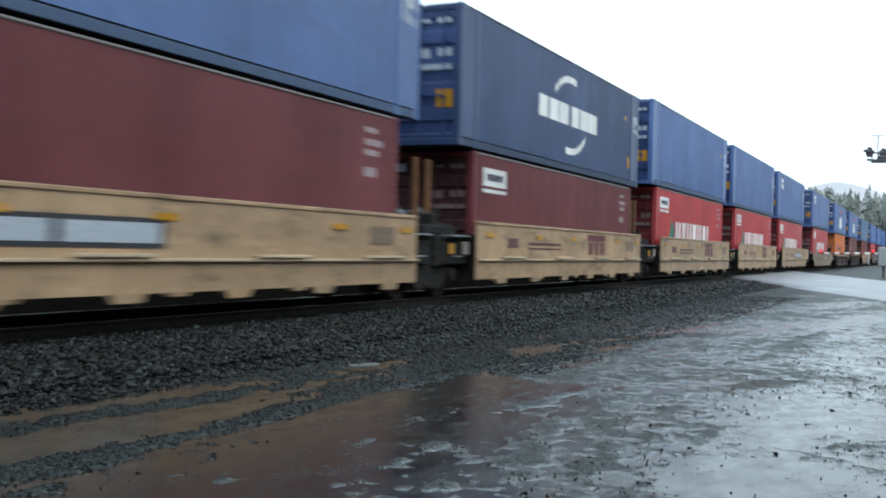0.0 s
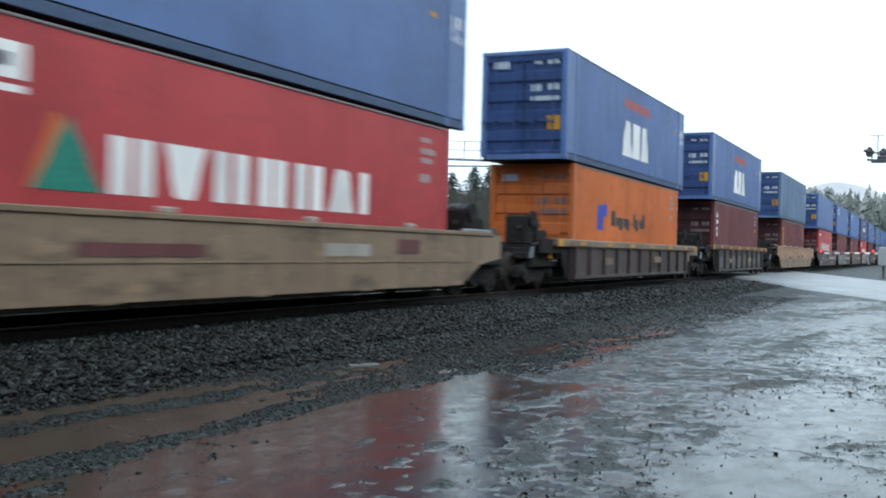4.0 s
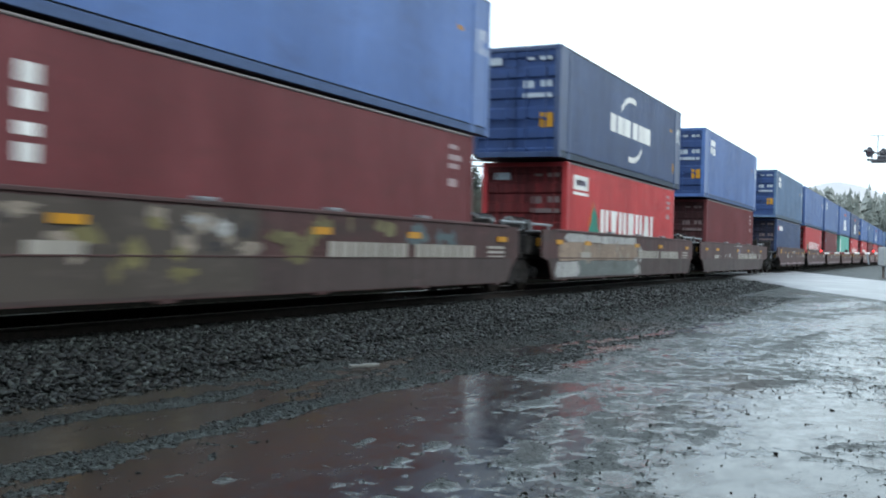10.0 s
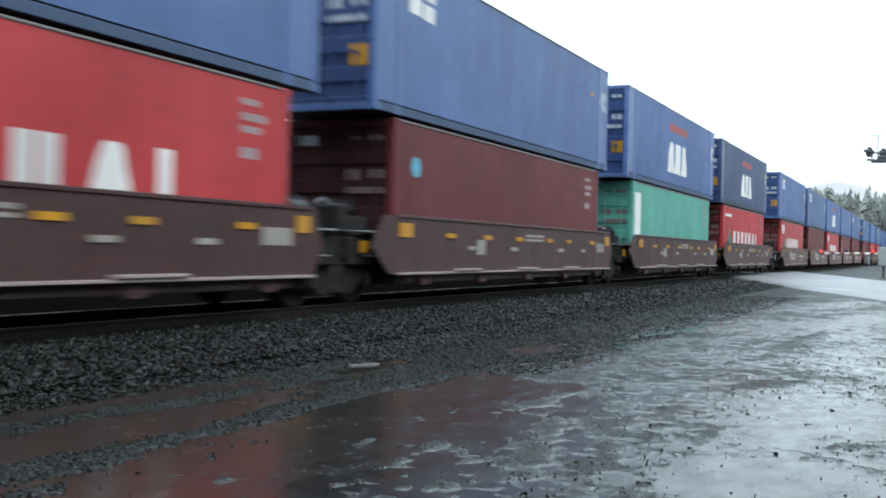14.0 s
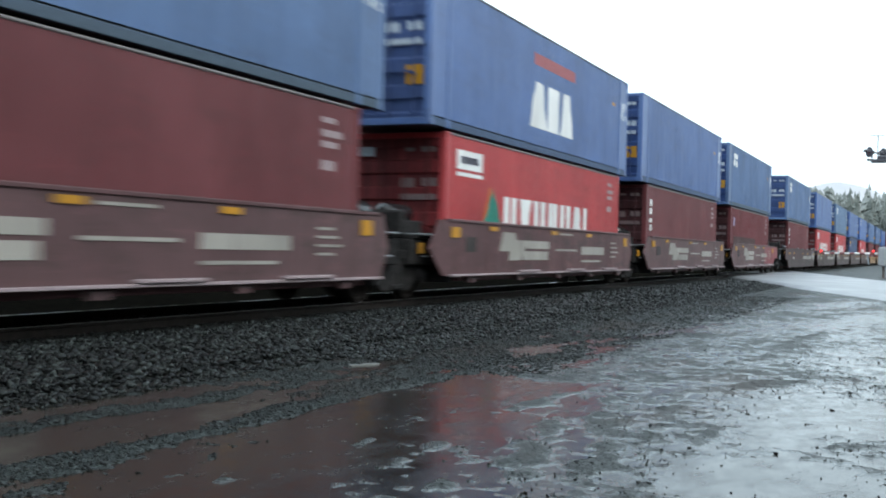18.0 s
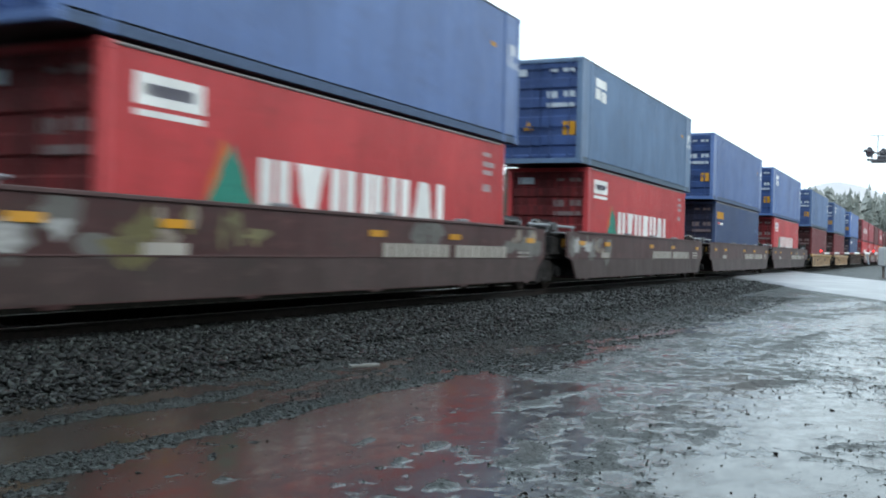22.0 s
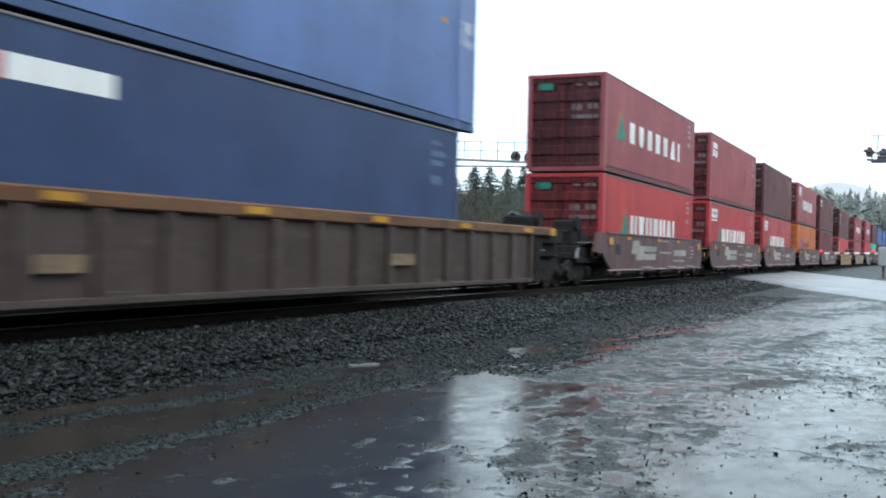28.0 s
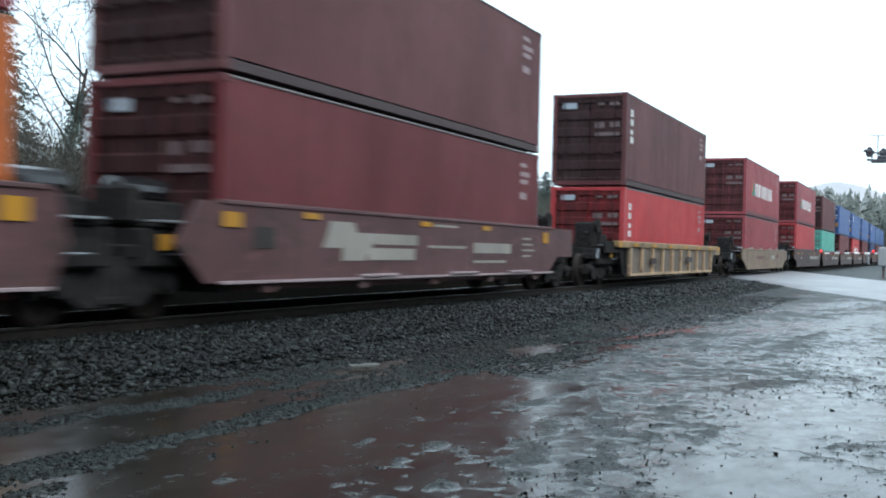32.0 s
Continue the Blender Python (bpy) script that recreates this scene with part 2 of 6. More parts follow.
def gravel_material():
    """Crushed fines, soaked: loose drained stone beside the track, then packed grit with a film of water that comes and goes."""
    m, t, p = nodes_of("wet_gravel")
    pos = stretched(t, 1, 1, 1)
    mud = noise_node(t, stretched(t, 0.35, 0.9, 1), 1.0, 5, 0.6)
    grain = noise_node(t, pos, 38.0, 6, 0.8)
    coarse = noise_node(t, pos, 9.0, 4, 0.7)
    v = t.nodes.new("ShaderNodeTexVoronoi")
    v.inputs["Scale"].default_value = 48.0
    t.links.new(pos, v.inputs["Vector"])
    chip = ramp(t, v.outputs["Color"], 0.55, 0.95)
    stones = mixed(t, ramp(t, grain, 0.35, 0.72), rgba((0.004, 0.006, 0.006)), rgba((0.050, 0.059, 0.056)))
    stones = mixed(t, chip, stones, rgba((0.085, 0.098, 0.093)))
    dirt = mixed(t, ramp(t, grain, 0.35, 0.72), rgba((0.016, 0.013, 0.011)), rgba((0.060, 0.050, 0.042)))
    c = mixed(t, ramp(t, mud, 0.52, 0.64), stones, dirt)
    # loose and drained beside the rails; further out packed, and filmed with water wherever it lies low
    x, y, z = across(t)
    c = mixed(t, ramp(t, summed(t, y, 0.1, "MULTIPLY"), 0.24, 0.30), c, mixed(t, ramp(t, coarse, 0.35, 0.7), rgba((0.005, 0.0045, 0.004)), rgba((0.011, 0.010, 0.0075))))  # shade behind the train, put into the ground's colour beyond the track
    t.links.new(c, p.inputs["Base Color"])
    edge = summed(t, summed(t, noise_node(t, stretched(t, 0.5, 1.0, 1), 1.2, 5, 0.65), 2.4, "MULTIPLY"), y)
    loose = ramp(t, summed(t, summed(t, edge, 5.4), 0.4, "MULTIPLY"), 0.15, 0.85)
    loose = summed(t, loose, ramp(t, summed(t, x, 0.01, "MULTIPLY"), 0.38, 0.48, rgba((1,) * 3), rgba((0.45,) * 3)), "MULTIPLY")
    loose = mixed(t, 1.0, loose, ramp(t, summed(t, y, 1.5), 0.0, 1.0), "LIGHTEN")
    wet = noise_node(t, stretched(t, 2.6, 3.0, 1), 6.5, 9, 0.85)
    film = summed(t, summed(t, z, 40.0, "MULTIPLY"), ramp(t, summed(t, x, 0.01, "MULTIPLY"), 0.14, 0.27, rgba((0.0,) * 3), rgba((0.22,) * 3)))
    film = ramp(t, summed(t, film, wet), 0.62, 0.98)
    dry = mixed(t, 1.0, film, loose, "LIGHTEN")
    t.links.new(ramp(t, dry, 0.0, 1.0, rgba((0.10,) * 3), rgba((0.55,) * 3)), p.inputs["Roughness"])
    # sheen drops to none beyond the track, so the painted shade stays dark
    t.links.new(summed(t, summed(t, ramp(t, dry, 0.0, 1.0, rgba((0.60,) * 3), rgba((0.34,) * 3)), ramp(t, loose, 0.2, 0.9, rgba((1.0,) * 3), rgba((0.25,) * 3)), "MULTIPLY"), ramp(t, summed(t, y, 0.1, "MULTIPLY"), 0.22, 0.27, rgba((1.0,) * 3), rgba((0.0,) * 3)), "MULTIPLY"), p.inputs["Specular IOR Level"])
    bumped(t, p, summed(t, summed(t, v.outputs["Distance"], grain), coarse), 0.75, 0.022)
    t.links.new(ramp(t, dry, 0.0, 1.0, rgba((0.16,) * 3), rgba((1.0,) * 3)), p.inputs["Normal"].links[0].from_node.inputs["Strength"])
    return m


def stone_material():
    m, t, p = nodes_of("ballast_stone")
    g = t.nodes.new("ShaderNodeNewGeometry")
    info = t.nodes.new("ShaderNodeObjectInfo")
    c = ramp(t, summed(t, summed(t, g.outputs["Random Per Island"], info.outputs["Random"]), 0.0, "FRACT"), 0.55, 1.0, rgba((0.004, 0.0046, 0.0042)), rgba((0.043, 0.050, 0.045)))
    n = noise_node(t, stretched(t, 1, 1, 1), 40.0, 4)
    c = mixed(t, ramp(t, n, 0.35, 0.7), mixed(t, 0.45, c, rgba((0.012, 0.012, 0.012))), c)
    t.links.new(c, p.inputs["Base Color"])
    p.inputs["Roughness"].default_value, p.inputs["Specular IOR Level"].default_value = 0.36, 0.14
    bumped(t, p, n, 0.3, 0.006)
    return m


def water_material():
    """Shallow water, clouded with brown silt."""
    m, t, p = nodes_of("muddy_water")
    n = noise_node(t, stretched(t, 0.7, 1.2, 1), 1.0, 5, 0.6)
    silt = noise_node(t, stretched(t, 1, 1, 1), 26.0, 6, 0.8)
    murk = mixed(t, ramp(t, n, 0.35, 0.65), rgba((0.009, 0.0080, 0.0060)), rgba((0.019, 0.0162, 0.0122)))
    t.links.new(mixed(t, ramp(t, silt, 0.52, 0.74), murk, rgba((0.046, 0.046, 0.040))), p.inputs["Base Color"])
    p.inputs["Roughness"].default_value, p.inputs["IOR"].default_value, p.inputs["Specular IOR Level"].default_value = 0.20, 1.35, 0.60
    t.links.new(ramp(t, noise_node(t, stretched(t, 1.5, 2.4, 1), 2.0, 7, 0.7), 0.38, 0.66, rgba((0.13,) * 3), rgba((0.30,) * 3)), p.inputs["Roughness"])
    r = noise_node(t, stretched(t, 3.0, 3.0, 1), 5.0, 4)
    bumped(t, p, r, 0.05, 0.01)
    return m


def asphalt_material():
    m, t, p = nodes_of("wet_asphalt")
    n = noise_node(t, stretched(t, 1, 1, 1), 60.0, 5)
    w = noise_node(t, stretched(t, 0.3, 0.3, 1), 1.0, 4)
    t.links.new(mixed(t, ramp(t, n, 0.3, 0.7), rgba((0.14, 0.143, 0.148)), rgba((0.22, 0.223, 0.23))), p.inputs["Base Color"])
    t.links.new(ramp(t, w, 0.35, 0.65, rgba((0.34,) * 3), rgba((0.46,) * 3)), p.inputs["Roughness"])
    p.inputs["Specular IOR Level"].default_value = 0.65
    return m


SPRAY = {k: paint("spray_" + k, c, 0.55, 0.5, 0.1, (0.075, 0.060, 0.055), 0.5, 0.2, 0.3) for k, c in {
    "wash": (0.085, 0.075, 0.073), "mud": (0.068, 0.055, 0.045),     "blue": (0.050, 0.140, 0.280), "teal": (0.090, 0.290, 0.290), "white": (0.400, 0.400, 0.390), "lilac": (0.250, 0.235, 0.320), "beige": (0.300, 0.250, 0.200), "ash": (0.125, 0.120, 0.110), "sage": (0.120, 0.145, 0.138), "peach": (0.270, 0.190, 0.135),
    "olive": (0.150, 0.130, 0.055), "black": (0.030, 0.026, 0.028), "slate": (0.080, 0.120, 0.135)}.items()}
GRAVEL, STONE, WATER, ASPHALT = gravel_material(), stone_material(), water_material(), asphalt_material()

# ---- mesh helpers ----


class Shape:
    """Collects boxes, plates and rods into one mesh."""

    def __init__(self):
        self.v, self.f = [], []

    def add(self, verts, faces):
        n = len(self.v)
        self.v += [tuple(p) for p in verts]
        self.f += [tuple(n + i for i in q) for q in faces]
        return self

    def box(self, x0, x1, y0, y1, z0, z1):
        p = [(x, y, z) for z in (z0, z1) for y in (y0, y1) for x in (x0, x1)]
        return self.add(p, [(0, 2, 3, 1), (4, 5, 7, 6), (0, 1, 5, 4), (2, 6, 7, 3), (0, 4, 6, 2), (1, 3, 7, 5)])

    def block(self, x0, x1, y0, y1, z0, z1, c=0.01):
        """A box with chamfered edges."""
        v, f, ids = [], [], {}
        for ix, (x, dx) in enumerate(((x0, 1), (x1, -1))):
            for iy, (y, dy) in enumerate(((y0, 1), (y1, -1))):
                for iz, (z, dz) in enumerate(((z0, 1), (z1, -1))):
                    for k in range(3):
                        ids[ix, iy, iz, k] = len(v)
                        v.append((x + (0 if k == 0 else dx * c), y + (0 if k == 1 else dy * c), z + (0 if k == 2 else dz * c)))
        g = ids
        for i in (0, 1):
            a = [g[i, 0, 0, 0], g[i, 1, 0, 0], g[i, 1, 1, 0], g[i, 0, 1, 0]]
            f.append(a if i else a[::-1])
            a = [g[0, i, 0, 1], g[1, i, 0, 1], g[1, i, 1, 1], g[0, i, 1, 1]]
            f.append(a[::-1] if i else a)
            a = [g[0, 0, i, 2], g[1, 0, i, 2], g[1, 1, i, 2], g[0, 1, i, 2]]
            f.append(a if i else a[::-1])
        for i in (0, 1):
            for j in (0, 1):
                for a in ([g[i, j, 0, 0], g[i, j, 1, 0], g[i, j, 1, 1], g[i, j, 0, 1]], [g[i, 0, j, 0], g[i, 1, j, 0], g[i, 1, j, 2], g[i, 0, j, 2]], [g[0, i, j, 1], g[1, i, j, 1], g[1, i, j, 2], g[0, i, j, 2]]):
                    f.append(a)
                for k in (0, 1):
                    f.append([g[i, j, k, 0], g[i, j, k, 1], g[i, j, k, 2]])
        return self.add(v, f)

    def prism(self, outline, y0, y1):
        """An outline of (x, z) pairs drawn out from y0 to y1."""
        n = len(outline)
        v = [(x, y0, z) for x, z in outline] + [(x, y1, z) for x, z in outline]
        f = [tuple(range(n)), tuple(range(2 * n - 1, n - 1, -1))]
        f += [(i, i + n, (i + 1) % n + n, (i + 1) % n) for i in range(n)]
        return self.add(v, f)

    def rod(self, a, b, r, n=8, r2=None):
        a, b = Vector(a), Vector(b)
        q = (b - a).to_track_quat("Z", "Y")
        r2 = r if r2 is None else r2
        v = []
        for c, k in ((a, r), (b, r2)):
            for i in range(n):
                w = 2 * math.pi * i / n
                v.append(c + q @ Vector((k * math.cos(w), k * math.sin(w), 0)))
        f = [(i, (i + 1) % n, (i + 1) % n + n, i + n) for i in range(n)] + [tuple(range(n - 1, -1, -1)), tuple(range(n, 2 * n))]
        return self.add(v, f)

    def mesh(self, name):
        me = bpy.data.meshes.new(name)
        me.from_pydata(self.v, [], self.f)
        me.materials.append(None)
        return me


STOCK = {}


def stock(key, make):
    """The mesh kept under key; made on first use."""
    if key not in STOCK:
        s = make()
        me = s.mesh(str(key[0]))
        bm = bmesh.new()
        bm.from_mesh(me)
        bmesh.ops.recalc_face_normals(bm, faces=bm.faces)
        bm.to_mesh(me)
        bm.free()
        STOCK[key] = me
    return STOCK[key]


def part(name, me, material, parent=None, label="", at=(0, 0, 0), turn=0.0):
    """One mesh object under a thing or a part; the mesh may be shared, the material is the object's."""
    if isinstance(me, Shape):
        me = stock((name, len(STOCK), random.random()), lambda s=me: s)
    ob = new(name, me)
    ob.material_slots[0].link = "OBJECT"
    ob.material_slots[0].material = material
    ob.location = at
    if turn:
        ob.rotation_euler = (0, 0, turn)
    if parent is not None:
        ob.parent = parent
    if label:
        ob["label"] = label
    return ob


def thing(name, label, category, at=(0, 0, 0), group="", kind=""):
    ob = new(name)
    ob.empty_display_size = 0.3
    ob.location = at
    return tagged(ob, label, category, group, kind)


# ---- shipping containers: origin at the middle of the floor, doors towards -X ----
CW, TALL, LOW = 2.438, 2.896, 2.591
L40, L45 = 12.192, 13.716
WAVE = 0.278


def waves(x0, x1):
    """Steps of (x, depth) of the pressed steel sheet between x0 and x1."""
    n = max(1, round((x1 - x0) / WAVE))
    w = (x1 - x0) / n
    out = []
    for i in range(n):
        for k, d in ((0.0, 0.0), (0.27, 0.0), (0.50, 1.0), (0.77, 1.0)):
            out.append((x0 + (i + k) * w, d * 0.027))
    return out + [(x1, 0.0)]


def bays(length):
    """The stretches of pressed sheet on a side, between its posts."""
    e = length / 2 - 0.16
    if length > 13:
        m = L40 / 2
        return [(-e, -m), (-m + 0.14, m - 0.14), (m, e)]
    return [(-e, e)]


def depth_at(length, x):
    for a, b in bays(length):
        if a <= x <= b:
            w = waves(a, b)
            for (p, d), (q, g) in zip(w, w[1:]):
                if p <= x <= q:
                    return d + (g - d) * (x - p) / max(1e-6, q - p)
    return 0.0


def side_shape(length, height, s):
    def make():
        w = []
        for a, b in bays(length):
            w += [(a, 0.004), (b, 0.004)] if length > 13 and b - a < 1 else waves(a, b)
        v, f = [], []
        for x, d in w:
            y = s * (CW / 2 - 0.012 - d * 0.8)
            v += [(x, y, 0.195), (x, y, height - 0.05), (x, y - s * 0.004, 0.195), (x, y - s * 0.004, height - 0.05)]
        for i in range(len(w) - 1):
            j = 4 * i
            f += [(j, j + 4, j + 5, j + 1), (j + 2, j + 3, j + 7, j + 6), (j, j + 2, j + 6, j + 4), (j + 1, j + 5, j + 7, j + 3)]
        k = len(v) - 4
        return Shape().add(v, f + [(0, 1, 3, 2), (k, k + 2, k + 3, k + 1)])
    return stock(("side_panel", length, height, s), make)


def roof_shape(length, height):
    def make():
        w = waves(-length / 2 + 0.2, length / 2 - 0.2)
        v, f = [], []
        for x, d in w:
            for y in (-CW / 2 + 0.06, CW / 2 - 0.06):
                v += [(x, y, height - 0.02 - d * 0.5), (x, y, height - 0.03 - d * 0.5)]
        for i in range(len(w) - 1):
            j = 4 * i
            f += [(j, j + 4, j + 6, j + 2), (j + 1, j + 3, j + 7, j + 5), (j, j + 1, j + 5, j + 4), (j + 2, j + 6, j + 7, j + 3)]
        k = len(v) - 4
        return Shape().add(v, f + [(0, 2, 3, 1), (k, k + 1, k + 3, k + 2)])
    return stock(("roof", length, height), make)


def door_shape(height):
    """One leaf, 1.1 m wide, facing -X, pressed into level ribs."""
    def make():
        sh, z, prof = Shape(), 0.15, []
        top = height - 0.12
        n = 5
        step = (top - z) / n
        for i in range(n):
            b = z + i * step
            prof += [(b, 0.0), (b + 0.14 * step, 0.0), (b + 0.22 * step, 0.05), (b + 0.62 * step, 0.05), (b + 0.70 * step, 0.0)]
        prof.append((top, 0.0))
        v, f = [], []
        for zz, d in prof:
            v += [(d, -0.55, zz), (d, 0.55, zz), (0.07, -0.55, zz), (0.07, 0.55, zz)]
        for i in range(len(prof) - 1):
            j = 4 * i
            f += [(j, j + 1, j + 5, j + 4), (j + 2, j + 6, j + 7, j + 3), (j, j + 4, j + 6, j + 2), (j + 1, j + 3, j + 7, j + 5)]
        f += [(0, 2, 3, 1), (len(v) - 4, len(v) - 3, len(v) - 1, len(v) - 2)]
        sh.add(v, f)
        for s in (-0.56, 0.52):
            sh.box(-0.012, 0.0, s, s + 0.04, z, top)
        return sh
    return stock(("door", height), make)


def lock_shape(height):
    def make():
        sh = Shape().rod((0, 0, 0.12), (0, 0, height - 0.1), 0.018, 6)
        for z in (0.2, 0.95, height * 0.5, height - 0.75, height - 0.2):
            sh.box(-0.02, 0.035, -0.045, 0.045, z, z + 0.05)
        sh.box(-0.035, -0.015, -0.02, 0.42, 1.0, 1.035)
        return sh
    return stock(("locking_bar", height), make)


def painted(length, x0, x1, lo, hi, s=-1, lift=0.004):
    """A patch of paint that follows the pressed sheet of the side between x0 and x1; lo and hi give its z at each x."""
    xs = {x0, x1}
    for a, b in bays(length):
        xs |= {x for x, _ in waves(a, b) if x0 < x < x1}
    n = 6
    xs |= {x0 + (x1 - x0) * i / n for i in range(1, n)}
    xs = sorted(xs)
    v, f = [], []
    for x in xs:
        y = s * (CW / 2 - 0.012 - depth_at(length, x) * 0.8 + lift)
        v += [(x, y, lo(x)), (x, y, hi(x))]
    for i in range(len(xs) - 1):
        j = 2 * i
        f.append((j, j + 2, j + 3, j + 1))
    return Shape().add(v, f)


def patch(key, length, x0, x1, z0, z1, slant=0.0):
    return stock(("patch", key, length, round(x0, 3), round(x1, 3), round(z0, 3), round(z1, 3), slant),
                 lambda: painted(length, x0, x1, lambda x: z0, lambda x: z1))


def taper(key, length, x0, x1, z0, z1, low, high):
    """A white block of lettering: low and high are the shares of its width at foot and head."""
    def make():
        mid, half = (x0 + x1) / 2, (x1 - x0) / 2
        a, b = half * min(low, high), half * max(low, high)
        def edge(x, up):
            d = abs(x - mid)
            if low == high or d <= a:
                return z1 if up else z0
            k = (d - a) / max(1e-6, b - a)
            if low > high:
                return z1 - (z1 - z0) * min(1, k) if up else z0
            return z1 if up else z0 + (z1 - z0) * min(1, k)
        return painted(length, mid - b, mid + b, lambda x: edge(x, False), lambda x: edge(x, True))
    return stock(("taper", key, length, x0, x1, z0, z1, low, high), make)


def strokes(length, x0, x1, z0, z1, count):
    """Upright bars of paint that stand for one letter."""
    sh, w = Shape(), (x1 - x0) / (1.28 * count - 0.28)
    for i in range(count):
        one = painted(length, x0 + 1.28 * w * i, x0 + 1.28 * w * i + w, lambda x: z0, lambda x: z1)
        sh.add(one.v, one.f)
    return sh


def decorate(box, deco, length, height, faint):
    """Painted marks on the side that faces the lot. x runs from the door end of a 40-foot frame."""
    o = -L40 / 2
    base = height - TALL

    def mark(name, me, mat, label=""):
        return part(name, me, mat, box, label)

    def rect(name, x0, x1, z0, z1, mat, label=""):
        return mark(name, patch(name, length, o + x0, o + x1, z0 + base, z1 + base), mat, label)

    if "H" in deco or "W" in deco or "w" in deco:
        wide = "H" not in deco
        start, end, za, zb = (2.70, 9.73, 1.09, 1.75) if wide else (3.10, 9.22, 1.09, 1.78)
        tri0, tri1 = (1.20, 2.25) if wide else (1.95, 2.95)
        w = (end - start) / 7
        fill = 0.64 if wide else 0.84
        step = (end - start - w * 0.5 * fill) / 6
        for i in range(7):
            x0, ww = o + start + step * i, w * fill * (0.40 if i == 6 else 1.0)
            if i in (1, 5):
                mark("letter_block", taper("letter", length, x0 - 0.04, x0 + ww + 0.04, za + base, zb + base, *((0.42, 1.0) if i == 1 else (1.0, 0.42))), WHITE, "white painted letter shape")
                continue
            mark("letter_block", stock(("strokes", length, round(x0, 3), base), lambda: strokes(length, x0, x0 + ww, za + base, zb + base, 1 if i == 6 else 2)), WHITE, "white painted letter shape")
        half = (tri0 + tri1) / 2
        mark("emblem_edge", taper("emblem_edge", length, o + tri0 - 0.08, o + half + 0.22, za + base, zb + 0.16 + base, 1.0, 0.12), PAINT["orange"], "orange edge of the emblem")
        mark("emblem", stock(("emblem", length, tri0, base), lambda: painted(length, o + tri0, o + tri1, lambda x: za + base, lambda x: za + base + (zb + 0.16 - za) * (1 - abs(x - o - half) / (half - tri0)), lift=0.008)), TEAL, "green triangular emblem")
        if "W" in deco:
            rect("title_bar", 0.42, 2.08, 2.40, 2.52, WHITE, "white title strip")
    if "L" in deco:
        rect("name_board", 0.55, 1.82, 2.21, 2.60, WHITE, "white name panel")
        rect("name_stroke", 0.72, 1.62, 2.33, 2.48, LILAC)
        rect("name_line", 0.55, 1.82, 2.07, 2.15, WHITE)
    if "A" in deco:
        za, zb = 0.60, 1.70
        for x0, x1, low, high in ((4.55, 5.75, 1.0, 0.40), (5.82, 6.62, 1.0, 1.0), (6.74, 7.70, 1.0, 0.55)):
            mark("letter_block", taper("apl", length, o + x0, o + x1, za, zb, low, high), WHITE, "white slanting letter shape")
        rect("red_wing", 4.80, 7.85, 2.10, 2.38, FADED_RED, "faded red bar of the emblem")
    if "C" in deco:
        for i in range(3):
            rect("letter_block", 3.80 + i * 0.76, 4.48 + i * 0.76, 1.20, 1.73, WHITE)
            rect("letter_block", 6.26 + i * 0.76, 6.94 + i * 0.76, 1.20, 1.73, WHITE)
        for up in (1, -1):
            def arc(x, up=up, t=0.0):
                return 1.46 + up * (0.25 + 0.77 * math.sqrt(max(0.0, 1 - ((x - o - 6.2) / 1.35) ** 2))) - t
            a, b = (o + 4.95, o + 6.6) if up > 0 else (o + 5.9, o + 7.5)
            mark("swoosh", stock(("swoosh", length, up), lambda up=up, a=a, b=b: painted(length, a, b, lambda x: arc(x, up, 0.17 if up > 0 else 0.0), lambda x: arc(x, up, 0.0 if up > 0 else -0.17))), WHITE, "white curved stroke")
        rect("yellow_plate", 11.75, 12.0, 0.55, 0.90, YELLOW)
    if "P" in deco:
        rect("emblem", 2.15, 2.75, 1.18, 1.90, COBALT, "blue emblem")
        rect("emblem_arm", 2.75, 3.15, 1.58, 1.95, COBALT)
        for x0, x1, z0, z1 in ((3.60, 4.00, 0, 0.46), (4.08, 4.40, 0, 0.28), (4.48, 4.82, -0.1, 0.28), (4.90, 5.22, 0, 0.28), (5.30, 5.62, -0.1, 0.28), (5.70, 5.95, 0.1, 0.16), (6.03, 6.28, 0, 0.46), (6.36, 6.70, -0.1, 0.28), (6.78, 7.12, 0, 0.28), (7.20, 7.55, 0, 0.46)):
            rect("letter_block", x0, x1, 1.33 + z0, 1.33 + z1, INK)
    if "V" in deco:
        for i in range(4):
            rect("letter_block", 0.50, 0.80, 1.36 + i * 0.28, 1.36 + i * 0.28 + (0.20, 0.14, 0.2, 0.22)[i], WHITE)
    if "Y" in deco:
        for i in range(5):
            rect("letter_block", 0.55, 1.05, 1.04 + i * 0.29, 1.25 + i * 0.29, YELLOW)
    if "T" in deco:
        rect("name_strip", 0.35, 1.0, 1.12, 2.55, WHITE, "white upright name strip")
    if "D" in deco:
        mark("round_emblem", stock(("round_emblem", length), lambda: painted(length, o + 0.68, o + 1.06, lambda x: 2.08 - math.sqrt(max(0, 0.0361 - (x - o - 0.87) ** 2)), lambda x: 2.08 + math.sqrt(max(0, 0.0361 - (x - o - 0.87) ** 2)))), CYAN, "pale blue round emblem")
    if "N" in deco:
        rect("name_board", 1.05, 2.65, 2.20, 2.48, WHITE, "white name strip")
        rect("red_square", 0.72, 1.0, 2.18, 2.48, SCARLET)
    if "G" in deco:
        rect("name_board", 0.40, 1.98, 2.16, 2.47, YELLOW, "yellow name strip")
        rect("name_line", 1.15, 1.80, 1.90, 1.99, WHITE)
        rect("name_mark", 0.50, 1.05, 1.92, 2.00, SCARLET)
    if "S" in deco:
        rect("sticker", 0.75, 1.2, 2.0, 2.42, LILAC, "pale sticker")
